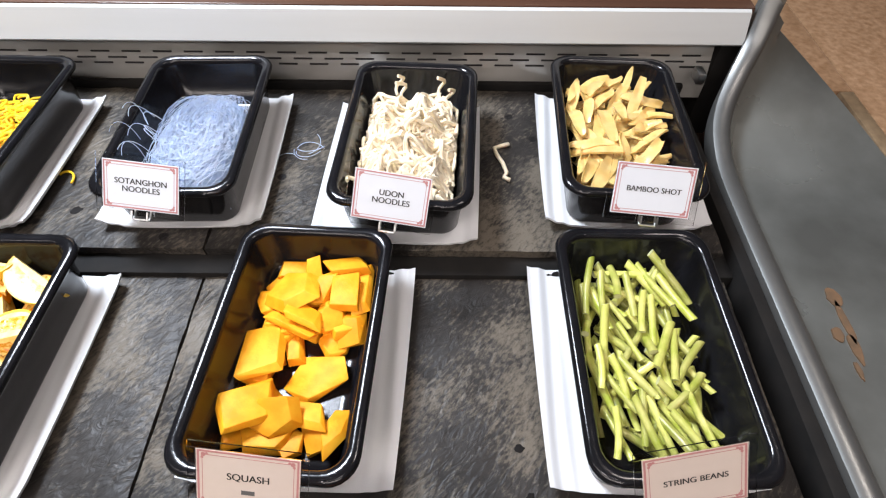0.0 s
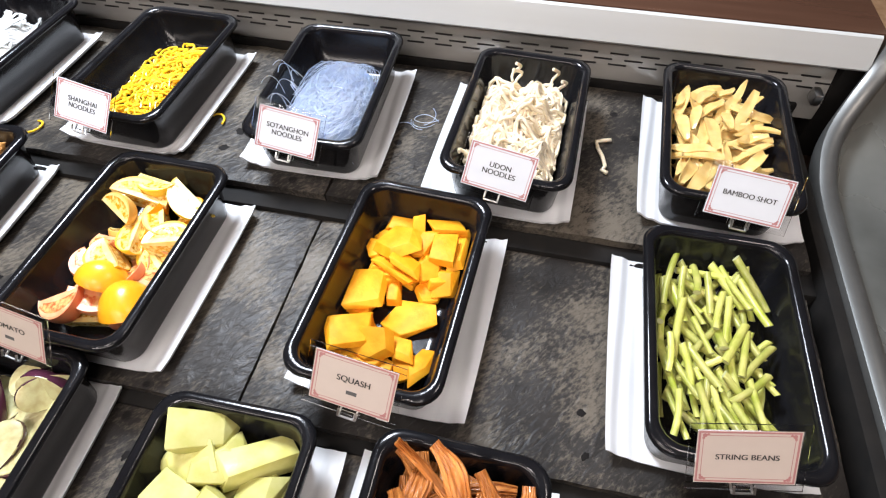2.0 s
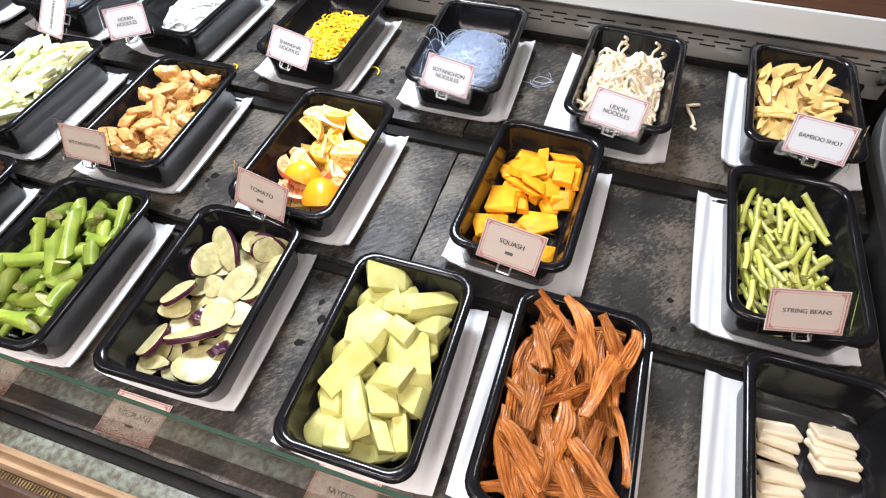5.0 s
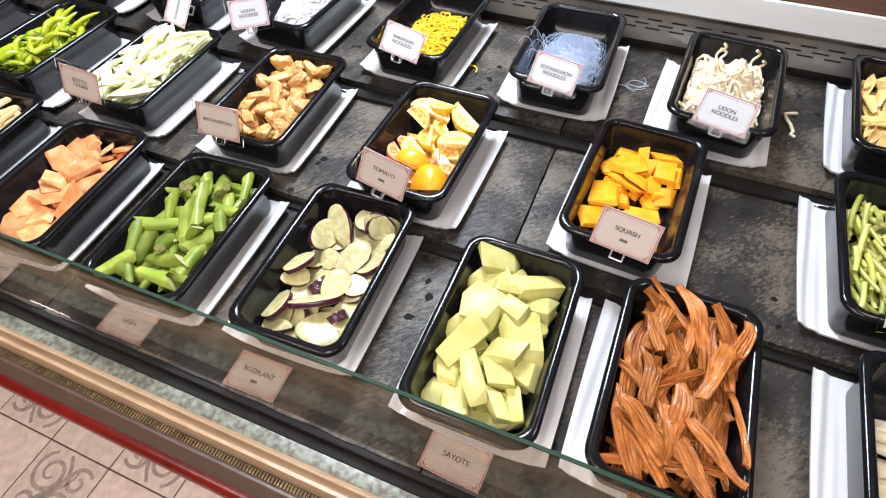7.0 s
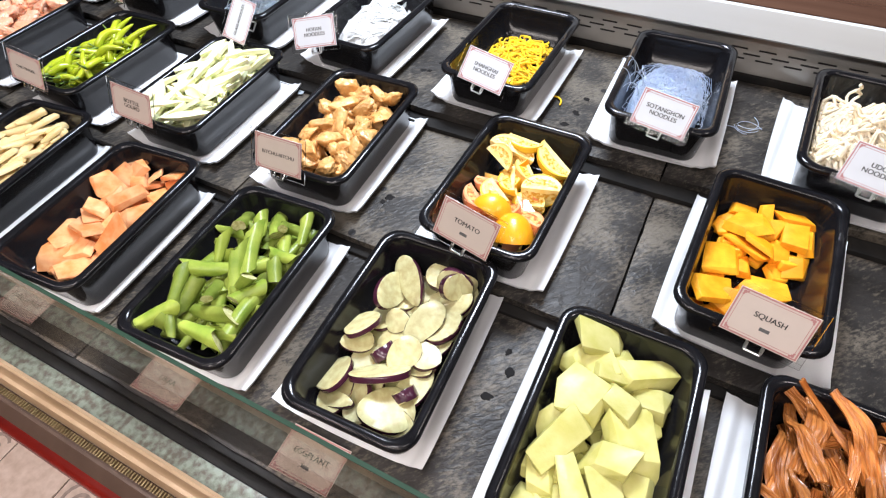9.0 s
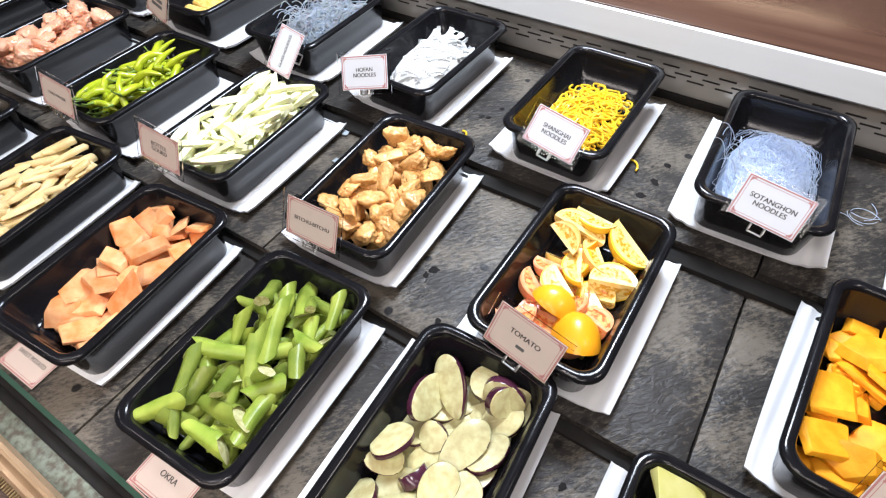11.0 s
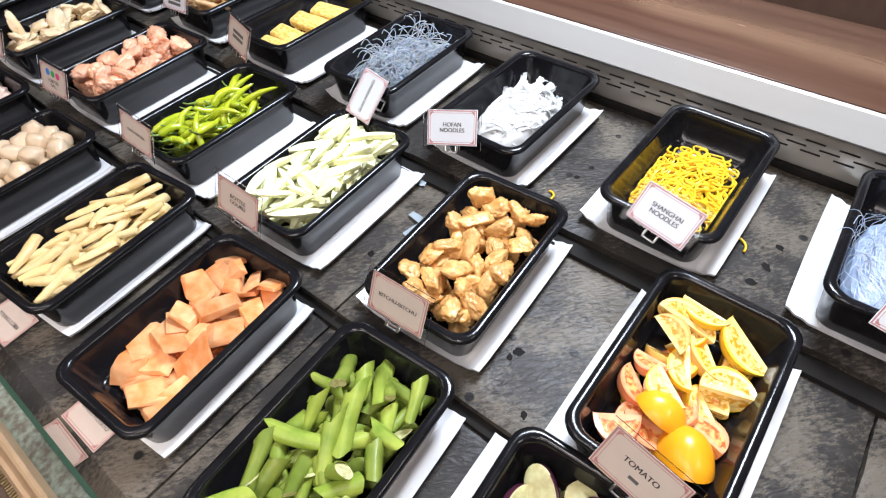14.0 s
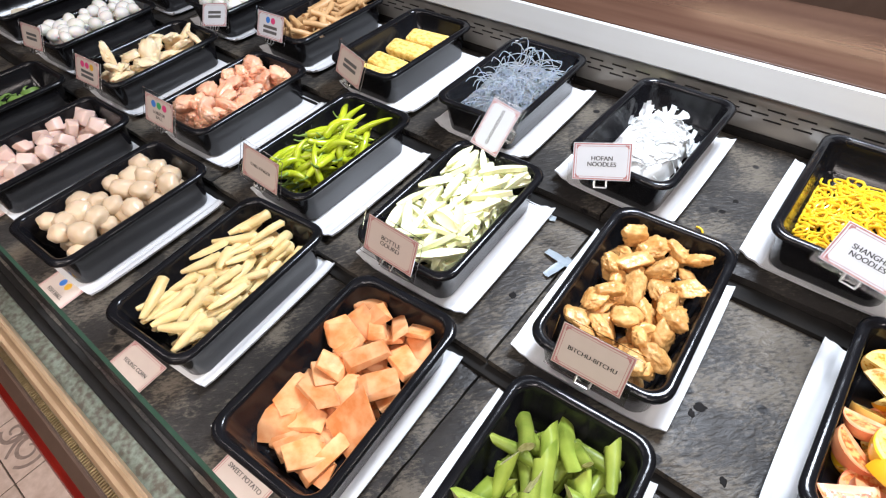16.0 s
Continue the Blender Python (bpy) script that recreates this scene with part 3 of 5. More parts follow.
def name_card(m, words, says, small=False, clip=True, dots=(), size=0.0125, where="clipped to a black pan", white=False):
    o = tagged(new("name_card"), ("white" if white else "beige") + " pink-bordered card " + says + ", " + where, "name card", "food name cards")
    o.matrix_world = m
    sheet = part("card", PAPER_ME[int(white)], None, o)
    part("border", BORDER_ME, None, sheet, "rose printed border")
    if clip:
        sl = part("sleeve", SLEEVE_ME, None, o, "clear plastic sleeve")
        sl.visible_shadow = False
    up = 0.004 if small else (-0.009 if dots else 0.0)
    if words:
        t = part("writing", text_mesh(words, size), None, sheet)
        t.matrix_basis = pose(0, up, 0.0005)
    else:
        for k in (0.006, -0.005):
            part("print_bar", LONG_BAR_ME, None, sheet).matrix_basis = pose(0, k - (0.009 if dots else 0), 0)
    if small:
        part("small_print", BAR_ME, None, sheet).matrix_basis = pose(0, -0.011, 0)
    for i, d in enumerate(dots):
        bm = bmesh.new()
        loft(bm, [[(0.0075 * math.cos(a), 0.0075 * math.sin(a), z) for a in (k * math.pi / 8 for k in range(16))] for z in (0.0003, 0.00045)], True, True)
        part("colour_dot", bm, DOTS[d], sheet, "", False).matrix_basis = pose((i - (len(dots) - 1) / 2) * 0.018, 0.013, 0)
    if clip:
        part("clip", CLIP_ME, None, o, "small wire clip with clear foot").matrix_basis = pose(0, -CH / 2 + 0.001, 0)
    return o


# pan, words, x, y, z of the card's centre, lean back, turn, roll, small print, dots
for key, words, x, y, z, lean, turn, roll, small, dots in (
    ("sotanghon", "SOTANGHON\nNOODLES", -0.112, 0.729, 0.938, 38, 2, -8, False, ()),
    ("udon", "UDON\nNOODLES", 0.199, 0.708, 0.944, 38, -2, -7, False, ()),
    ("bamboo", "BAMBOO SHOT", 0.508, 0.706, 0.963, 38, -3, -3, False, ()),
    ("shanghai", "SHANGHAI\nNOODLES", -0.432, 0.718, 0.944, 40, -2, -8, False, ()),
    ("hofan", "HOFAN\nNOODLES", -0.81, 0.709, 0.941, 34, 12, 12, False, ()),
    ("squash", "SQUASH", 0.093, 0.39, 0.918, 36, -3, -4, True, ()),
    ("beans", "STRING BEANS", 0.483, 0.394, 0.928, 34, 4, 8, False, ()),
    ("tomato", "TOMATO", -0.306, 0.372, 0.919, 28, -3, -8, True, ()),
    ("bitchu", "BITCHU-BITCHU", -0.649, 0.381, 0.925, 24, 2, 0, False, ()),
    ("gourd", "BOTTLE\nGOURD", -0.968, 0.371, 0.935, 20, 3, -5, False, ()),
    ("chili", "CHILI FINGER", -1.292, 0.382, 0.919, 20, 3, -6, False, ()),
    ("lobster", "LOBSTER\nBALL", -1.660, 0.392, 0.896, 24, 6, -4, False, (1, 2, 0)),
    ("wontons", "", -1.985, 0.392, 0.892, 26, 8, -4, False, (0, 0, 3)),
    ("eggs", "", -2.30, 0.395, 0.895, 24, 8, 0, False, ()),
    ("kikiam", "", -1.725, 0.752, 0.925, 26, 4, 0, False, (1, 0)),
    ("noodle_cakes", "", -1.374, 0.69, 0.95, 24, -12, -4, False, ()),
    ("white_balls", "", -1.98, 0.752, 0.895, 36, 8, 10, False, ()),
):
    wide = len(words) > 11 and "\n" not in words
    says = "reading " + words.replace("\n", " ").title() if words else "with faint print"
    name_card(pose(x, y, z) @ pose(0, 0, 0, 0, 0, turn) @ pose(0, 0, 0, 90 - lean, 0, 0) @ pose(0, 0, 0, 0, 0, roll), words, says, small, True, dots, 0.0086 if wide else (0.0090 if len(words) > 9 and "\n" not in words else 0.0100), white=SETS[key][0] == "back" and key != "noodle_cakes")
# a card that has turned on its side
name_card(pose(-1.027, 0.719, 0.917) @ pose(0, 0, 0, 52, 0, 8) @ pose(0, 0, 0, 0, 0, 76), "GLASS NOODLES", "Glass Noodles, turned sideways", False, True, (), 0.0088, white=True)
# cards lying on the lowest slate
for words, x, y, turn, small, dots in (("SAYOTE", -0.040, 0.035, -3, False, ()), ("EGGPLANT", -0.375, 0.036, 1, True, ()), ("OKRA", -0.635, 0.036, 1, False, ()), ("SWEET POTATO", -0.960, 0.038, 1, False, ()),
                                       ("YOUNG CORN", -1.246, 0.036, 2, False, ()), ("FISH BALL", -1.515, 0.036, 2, False, (1, 3)), ("", -1.87, 0.042, 2, False, ())):
    says = "reading " + words.title() if words else "with faint print"
    name_card(pose(x, y, Z_FRONT + 0.002, 3, 0, turn), words, says, small, False, dots, 0.0092 if len(words) > 9 else 0.0112, "lying on the slate")

# ---- food materials ----
SQUASH = mat("squash_flesh", (0.80, 0.29, 0.005), 0.50, (0.86, 0.41, 0.018), 45, 0.5, 0.3, 190, sss=0.05, vary=0.14, spec=0.22, sharp=0.16)
SAYOTE = mat("sayote_flesh", (0.48, 0.455, 0.125), 0.46, (0.57, 0.54, 0.21), 40, 0.5, 0.25, 160, sss=0.04, vary=0.16, coat=0.06, spec=0.3, sharp=0.16)
SWEETP = mat("sweet_potato_flesh", (0.68, 0.23, 0.065), 0.46, (0.80, 0.42, 0.20), 40, 0.5, 0.12, 160, sss=0.08, vary=0.18, sharp=0.15, spec=0.3)
TOFUM = mat("tofu", (0.68, 0.59, 0.43), 0.4, (0.62, 0.52, 0.36), 30, 0.5, 0.2, 110, sss=0.12, coat=0.1)
PUFF = mat("fried_puff", (0.55, 0.25, 0.060), 0.36, (0.76, 0.46, 0.17), 60, 0.5, 1.0, 150, vary=0.14, coat=0.18, sharp=0.18)
LOB = mat("pink_ball", (0.80, 0.34, 0.19), 0.32, (0.88, 0.55, 0.38), 40, 0.5, 0.3, 130, sss=0.2, vary=0.10, coat=0.3)
FISH = mat("beige_ball", (0.60, 0.45, 0.29), 0.36, (0.64, 0.50, 0.35), 20, 0.4, 0.1, 100, sss=0.2, vary=0.08, coat=0.2)
EGGM = mat("egg_white", (0.80, 0.78, 0.72), 0.25, (0.76, 0.74, 0.68), 12, 0.4, 0.02, 60, sss=0.3, coat=0.3)
CORN = mat("young_corn", (0.64, 0.45, 0.17), 0.42, (0.76, 0.60, 0.32), 30, 0.5, 0.5, 300, sss=0.2, vary=0.08, coat=0.15)
CHILI = mat("chili_skin", (0.33, 0.42, 0.012), 0.24, (0.47, 0.53, 0.024), 14, 0.5, 0.04, 60, vary=0.14, coat=0.5)
STEM = mat("chili_stem", (0.16, 0.25, 0.03), 0.45, (0.2, 0.3, 0.06), 30, 0.4)
OKRA = mat("okra_skin", (0.13, 0.21, 0.020), 0.38, (0.36, 0.42, 0.075), 26, 0.5, 0.25, 150, vary=0.34, coat=0.06, spec=0.35)
OKRA_CUT = mat("okra_cut", (0.70, 0.68, 0.38), 0.4, (0.42, 0.38, 0.13), 150, 0.4, 0.2, 200, sharp=0.12)
BEAN = mat("bean_skin", (0.32, 0.38, 0.030), 0.34, (0.66, 0.62, 0.20), 45, 0.5, 0.2, 140, vary=0.34, coat=0.15, stretch=(1, 1, 1))
BEAN_CUT = mat("bean_cut", (0.58, 0.58, 0.30), 0.5)
EGGP = mat("eggplant_flesh", (0.58, 0.56, 0.29), 0.40, (0.34, 0.23, 0.08), 90, 0.24, 0.2, 120, sss=0.08, vary=0.12, sharp=0.13, coat=0.08)
EGGP_SKIN = mat("eggplant_skin", (0.040, 0.009, 0.022), 0.22, (0.085, 0.022, 0.042), 20, 0.5, coat=0.4)
TOM_SKINS = [mat("tomato_skin_" + n, a, 0.30, b, 9, 0.5, 0.06, 60, sss=0.04, vary=0.10, coat=0.10) for n, a, b in (("amber", (0.86, 0.32, 0.005), (0.88, 0.42, 0.015)), ("pink", (0.80, 0.19, 0.10), (0.86, 0.40, 0.17)), ("yellow", (0.85, 0.47, 0.008), (0.84, 0.58, 0.04)), ("peach", (0.86, 0.44, 0.07), (0.87, 0.54, 0.15)))]
TOM_CUT = mat("tomato_flesh", (0.88, 0.74, 0.36), 0.30, (0.86, 0.58, 0.12), 60, 0.5, 0.15, 140, sss=0.06, vary=0.06, coat=0.4)
TOM_PINK = mat("tomato_flesh_pink", (0.86, 0.54, 0.30), 0.3, (0.78, 0.25, 0.10), 60, 0.5, 0.15, 140, sss=0.2, vary=0.06, coat=0.4)
TOM_SEED = mat("tomato_seed_gel", (0.60, 0.27, 0.008), 0.12, (0.86, 0.66, 0.22), 170, 0.5, 0.5, 260, coat=0.5, sharp=0.1)
TOM_SEED_RED = mat("tomato_seed_gel_red", (0.60, 0.12, 0.035), 0.12, (0.82, 0.46, 0.16), 150, 0.5, 0.5, 260, coat=0.5, sharp=0.1)
GOURD = mat("gourd_flesh", (0.83, 0.83, 0.45), 0.40, (0.88, 0.87, 0.60), 24, 0.5, 0.08, 100, sss=0.10, vary=0.10, coat=0.1)
GOURD_SKIN = mat("gourd_skin", (0.58, 0.68, 0.20), 0.35, (0.66, 0.74, 0.30), 20, 0.5, coat=0.2)
BAMBOO = mat("bamboo_shoot", (0.66, 0.42, 0.12), 0.38, (0.77, 0.56, 0.23), 22, 0.5, 0.15, 130, sss=0.2, vary=0.08, coat=0.25, stretch=(1, 3, 1))
YUBA = mat("bean_curd_skin", (0.25, 0.070, 0.013), 0.32, (0.58, 0.22, 0.050), 60, 0.5, 1.0, 160, vary=0.26, coat=0.2, stretch=(4, 0.25, 2), sharp=0.18)
UDON = mat("udon", (0.84, 0.74, 0.56), 0.32, (0.82, 0.67, 0.45), 26, 0.35, 0.05, 90, sss=0.1, coat=0.2)
YELLOW = mat("yellow_noodle", (0.85, 0.50, 0.012), 0.32, (0.88, 0.60, 0.03), 40, 0.5, 0.05, 90, sss=0.1, coat=0.2)
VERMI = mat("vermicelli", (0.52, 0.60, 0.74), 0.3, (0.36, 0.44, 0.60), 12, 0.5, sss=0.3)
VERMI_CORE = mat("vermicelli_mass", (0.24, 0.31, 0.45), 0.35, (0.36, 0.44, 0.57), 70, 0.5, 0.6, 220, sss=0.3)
HOFAN = mat("rice_noodle", (0.91, 0.92, 0.90), 0.36, (0.80, 0.82, 0.81), 20, 0.5, 0.05, 60, sss=0.7, sss_radius=(0.02, 0.02, 0.02), spec=0.25)
FILM = mat("soaked_rice_noodle", (0.50, 0.58, 0.63), 0.25, (0.36, 0.43, 0.49), 40, 0.5, 0.1, 60, transmission=0.3)
GLASSN = mat("glass_noodle", (0.34, 0.40, 0.47), 0.24, (0.52, 0.58, 0.65), 30, 0.5, 0.05, 60, sss=0.3, transmission=0.25)
# the darker tone paints shade into the crevices of the bump
CAKE = mat("noodle_cake", (0.72, 0.43, 0.07), 0.5, (0.92, 0.67, 0.22), 150, 0.7, 1.0, 150, sharp=0.12)
KIKIAM = mat("kikiam_skin", (0.48, 0.27, 0.11), 0.42, (0.58, 0.37, 0.18), 40, 0.5, 0.3, 120, vary=0.12)
WONTON = mat("dumpling_skin", (0.82, 0.62, 0.36), 0.36, (0.86, 0.72, 0.50), 30, 0.5, 0.2, 100, vary=0.08, sss=0.2)
SURIMI = mat("surimi", (0.68, 0.46, 0.38), 0.36, (0.72, 0.56, 0.48), 30, 0.5, 0.15, 90, vary=0.08, sss=0.2)
PALE = mat("pale_strip", (0.74, 0.68, 0.56), 0.4, (0.70, 0.62, 0.48), 30, 0.5, 0.1, 90, vary=0.06)
GREEN = mat("chopped_green", (0.12, 0.24, 0.04), 0.4, (0.24, 0.36, 0.10), 30, 0.5, 0.2, 90, vary=0.2)

# ---- food shapes ----


def chunk(rng, a, b, c, jitter, bevel, sides=4, material=None, name="chunk"):
    """A knife-cut slab: an uneven polygon with slanted sides and softened edges."""
    bm = bmesh.new()
    turn = rng.uniform(-0.25, 0.25)
    low, top = [], []
    shrink = 1 - rng.uniform(0.0, 0.45) * jitter
    sk = (rng.uniform(-0.3, 0.3) * jitter * a, rng.uniform(-0.3, 0.3) * jitter * b)
    slope = (rng.uniform(-0.6, 0.6) * jitter, rng.uniform(-0.6, 0.6) * jitter)
    for k in range(sides):
        w = turn + 2 * math.pi * (k + 0.5 + rng.uniform(-0.2, 0.2) * jitter) / sides
        r = 0.70 * (1 + rng.uniform(-0.4, 0.4) * jitter)
        x, y = a * r * math.cos(w), b * r * math.sin(w)
        low.append((x, y, -c / 2))
        w2, r2 = w + rng.uniform(-0.35, 0.35) * jitter, shrink * (1 + rng.uniform(-0.35, 0.2) * jitter)
        x, y = a * 0.70 * r2 * math.cos(w2), b * 0.70 * r2 * math.sin(w2)
        top.append((x + sk[0], y + sk[1], c / 2 * (1 + slope[0] * math.cos(w) + slope[1] * math.sin(w))))
    vs = [bm.verts.new(p) for p in low + top]
    bmesh.ops.convex_hull(bm, input=vs)
    bmesh.ops.dissolve_limit(bm, angle_limit=radians(8), verts=bm.verts[:], edges=bm.edges[:])
    loose = [v for v in bm.verts if not v.link_faces]
    bmesh.ops.delete(bm, geom=loose, context="VERTS")
    bmesh.ops.bevel(bm, geom=bm.edges[:], offset=bevel, segments=3, affect="EDGES", profile=0.5)
    for v in bm.verts:
        v.co += 0.0006 * noise.noise_vector(v.co * 60 + Vector((a * 900, b * 900, 0)))
    return bm_mesh(name, bm, material, True, 50)


def blob(rng, a, b, c, rough, freq, material, name, sub=3, fold=0.0):
    """A soft uneven lump."""
    bm = bmesh.new()
    bmesh.ops.create_icosphere(bm, subdivisions=sub, radius=1)
    s = rng.uniform(0, 60)
    for v in bm.verts:
        n = v.co.normalized()
        d = 1 + rough * noise.noise(n * freq + Vector((s, 0, s))) + 0.35 * rough * noise.noise(n * freq * 2.6 + Vector((0, s, 0)))
        if fold:
            d -= fold * math.exp(-(n.x * 4 + 0.6 * math.sin(n.y * 3 + s)) ** 2) * max(0, n.z)
        v.co = Vector((n.x * a / 2, n.y * b / 2, n.z * c / 2)) * d
    return bm_mesh(name, bm, material, True)


def wedge(rng, r, l, angle, skin, cut, seed):
    """A wedge of a tomato: skin outside, two cut faces with a seed chamber each."""
    bm = bmesh.new()
    nu, nv = 10, 14
    rows = []
    for j in range(nv + 1):
        lat = math.pi * j / nv
        row = []
        for i in range(nu + 1):
            lon = angle * (i / nu - 0.5)
            rad = r * math.sin(lat) ** 1.05 * (1 + 0.03 * math.sin(5 * lon))
            row.append(bm.verts.new((rad * math.sin(lon), -l / 2 * math.cos(lat), -rad * math.cos(lon))))
        rows.append(row)
    for a, b in zip(rows, rows[1:]):
        for i in range(nu):
            bm.faces.new((a[i], a[i + 1], b[i + 1], b[i]))
    axis = [bm.verts.new((0, -l / 2 * 0.96 * math.cos(math.pi * j / nv), -0.04 * r)) for j in range(nv + 1)]
    for side in (0, nu):
        edge = [row[side] for row in rows]
        grid = [axis]
        for f in (0.26, 0.50, 0.76, 0.90):
            grid.append([bm.verts.new(axis[j].co.lerp(edge[j].co, f)) for j in range(nv + 1)])
        grid.append(edge)
        for q, (a, b) in enumerate(zip(grid, grid[1:])):
            for j in range(nv):
                f = bm.faces.new((a[j], a[j + 1], b[j + 1], b[j]))
                f.material_index = 0 if q == 4 else 2 if q in (1, 2) and 2 <= j <= nv - 3 and (q == 2 or 3 <= j <= nv - 4) else 1
        for g in (grid[1], grid[2], grid[3]):
            for j in range(3, nv - 2):
                g[j].co += Vector(((1 if side else -1) * -0.0012 * (1 + noise.noise(g[j].co * 300)), 0, 0))
    bmesh.ops.remove_doubles(bm, verts=bm.verts[:], dist=1e-5)
    return bm_mesh("tomato_wedge", bm, [skin, cut, seed], True, 40)


def slice_round(rng, a, b, c):
    """An eggplant slice: pale flesh faces and a dark skin rim."""
    bm = bmesh.new()
    n = 26
    s = rng.uniform(0, 50)
    sh = rng.uniform(-0.25, 0.25)
    rim = [(a / 2 * math.cos(t) * (1 + sh * math.sin(t)), b / 2 * math.sin(t)) for t in (2 * math.pi * k / n for k in range(n))]
    bend = rng.uniform(-0.003, 0.003)
    rings = []
    for f, z in ((0.94, -c / 2), (0.995, -c / 2 + 0.0012), (1.0, 0), (0.995, c / 2 - 0.0012), (0.955, c / 2), (0.6, c / 2), (0.25, c / 2)):
        rings.append([(x * f + z * 0.5 * sh, y * f, z + bend * (1 - (f * y / (b / 2)) ** 2) + (0.0006 * noise.noise(Vector((x * f * 90 + s, y * f * 90, 0))) if z == c / 2 else 0)) for x, y in rim])
    rows = loft(bm, rings, True, True)
    for f in bm.faces:
        zs = [v.co.z for v in f.verts]
        if max(zs) - min(zs) > 0.0011 and f.calc_area() > 0:
            f.material_index = 1
    for f in bm.faces:
        nz = abs(f.normal.z) if f.normal.length else 0
        f.normal_update()
        f.material_index = 0 if abs(f.normal.z) > 0.6 else 1
    return bm_mesh("eggplant_slice", bm, [EGGP, EGGP_SKIN], True, 45)


def pod(rng, r, l, ridges, bend, skin, cut, name, slant=0.6, taper0=0.85, taper1=1.0, depth=0.1):
    """A cut pod: ridged tube with slanted, pale cut ends."""
    bm = bmesh.new()
    n, m = ridges * 4 if ridges else 10, 9
    ph = rng.uniform(0, 6)
    rings = []
    for j in range(m + 1):
        u = j / m
        rad = r * (taper0 + (taper1 - taper0) * u)
        ring = []
        for k in range(n):
            a = 2 * math.pi * k / n
            q = 1 + depth * math.cos(ridges * a) if ridges else 1
            x, z = rad * q * math.cos(a), rad * q * math.sin(a)
            y = l * (u - 0.5)
            if j == 0:
                y -= slant * z
            elif j == m:
                y += slant * x
            ring.append((x + bend * (4 * u * (1 - u)), y, z + bend * 0.3 * math.sin(u * 5 + ph)))
        rings.append(ring)
    rows = loft(bm, rings)
    for row in (rows[0], rows[-1]):
        inner = [bm.verts.new(v.co.lerp(sum((w.co for w in row), Vector()) / n, 0.16)) for v in row]
        core = [bm.verts.new(v.co.lerp(sum((w.co for w in row), Vector()) / n, 0.55)) for v in row]
        for a, b in ((row, inner), (inner, core)):
            for k in range(n):
                f = bm.faces.new((a[k], a[(k + 1) % n], b[(k + 1) % n], b[k]))
                f.material_index = 1
        f = bm.faces.new(core)
        f.material_index = 1
    return bm_mesh(name, bm, [skin, cut], True, 45)


def cob(rng, r, l):
    """A young corn spear, often split lengthwise."""
    bm = bmesh.new()
    n, m = 14, 14
    half = rng.random() < 0.65
    bend = rng.uniform(-0.004, 0.004)
    rings = []
    for j in range(m + 1):
        u = j / m
        rad = r * (0.42 + 0.62 * math.sin(math.pi * min(1, 0.30 + 0.70 * (1 - u))) ** 0.7) * (1 if u < 0.93 else max(0.12, (1 - u) / 0.07))
        rings.append([(rad * math.cos(a) * (1 + 0.05 * math.sin(u * 70)) + bend * 4 * u * (1 - u), l * (u - 0.5), (max(0.0, math.sin(a)) if half else math.sin(a)) * rad * (1 + 0.05 * math.sin(u * 70 + 2))) for a in (2 * math.pi * k / n for k in range(n))])
    loft(bm, rings, True, True)
    return bm_mesh("young_corn", bm, CORN, True, 50)


STEM_OF = {}


def pepper(rng, r, l):
    bm = bmesh.new()
    pts = []
    k1, k2 = rng.uniform(-0.045, 0.045), rng.uniform(-0.02, 0.02)
    for j in range(15):
        u = j / 14
        pts.append((k1 * u * u, l * (u - 0.5), k2 * math.sin(u * 3)))
    tube(bm, pts, r, 10, lambda u: max(0.06, (1 - u) ** 0.38 * (0.85 + 0.22 * math.sin(u * 3.0))) * (1 + 0.06 * math.sin(u * 23)) if u > 0.03 else 0.6)
    b = Vector(pts[0])
    stem = bmesh.new()
    tube(stem, [b + Vector((0, 0.002, 0)), b + Vector((0.001, -0.006, 0.001)), b + Vector((0.003, -0.018, 0.004)), b + Vector((0.002, -0.028, 0.009))], 0.0036, 7, lambda u: 1.25 - 1.0 * min(1, u * 1.6) if u < 0.5 else 0.42)
    me = bm_mesh("chili_pepper", bm, CHILI, True, 60)
    STEM_OF[me.name] = bm_mesh("stem", stem, STEM, True, 60)
    return me


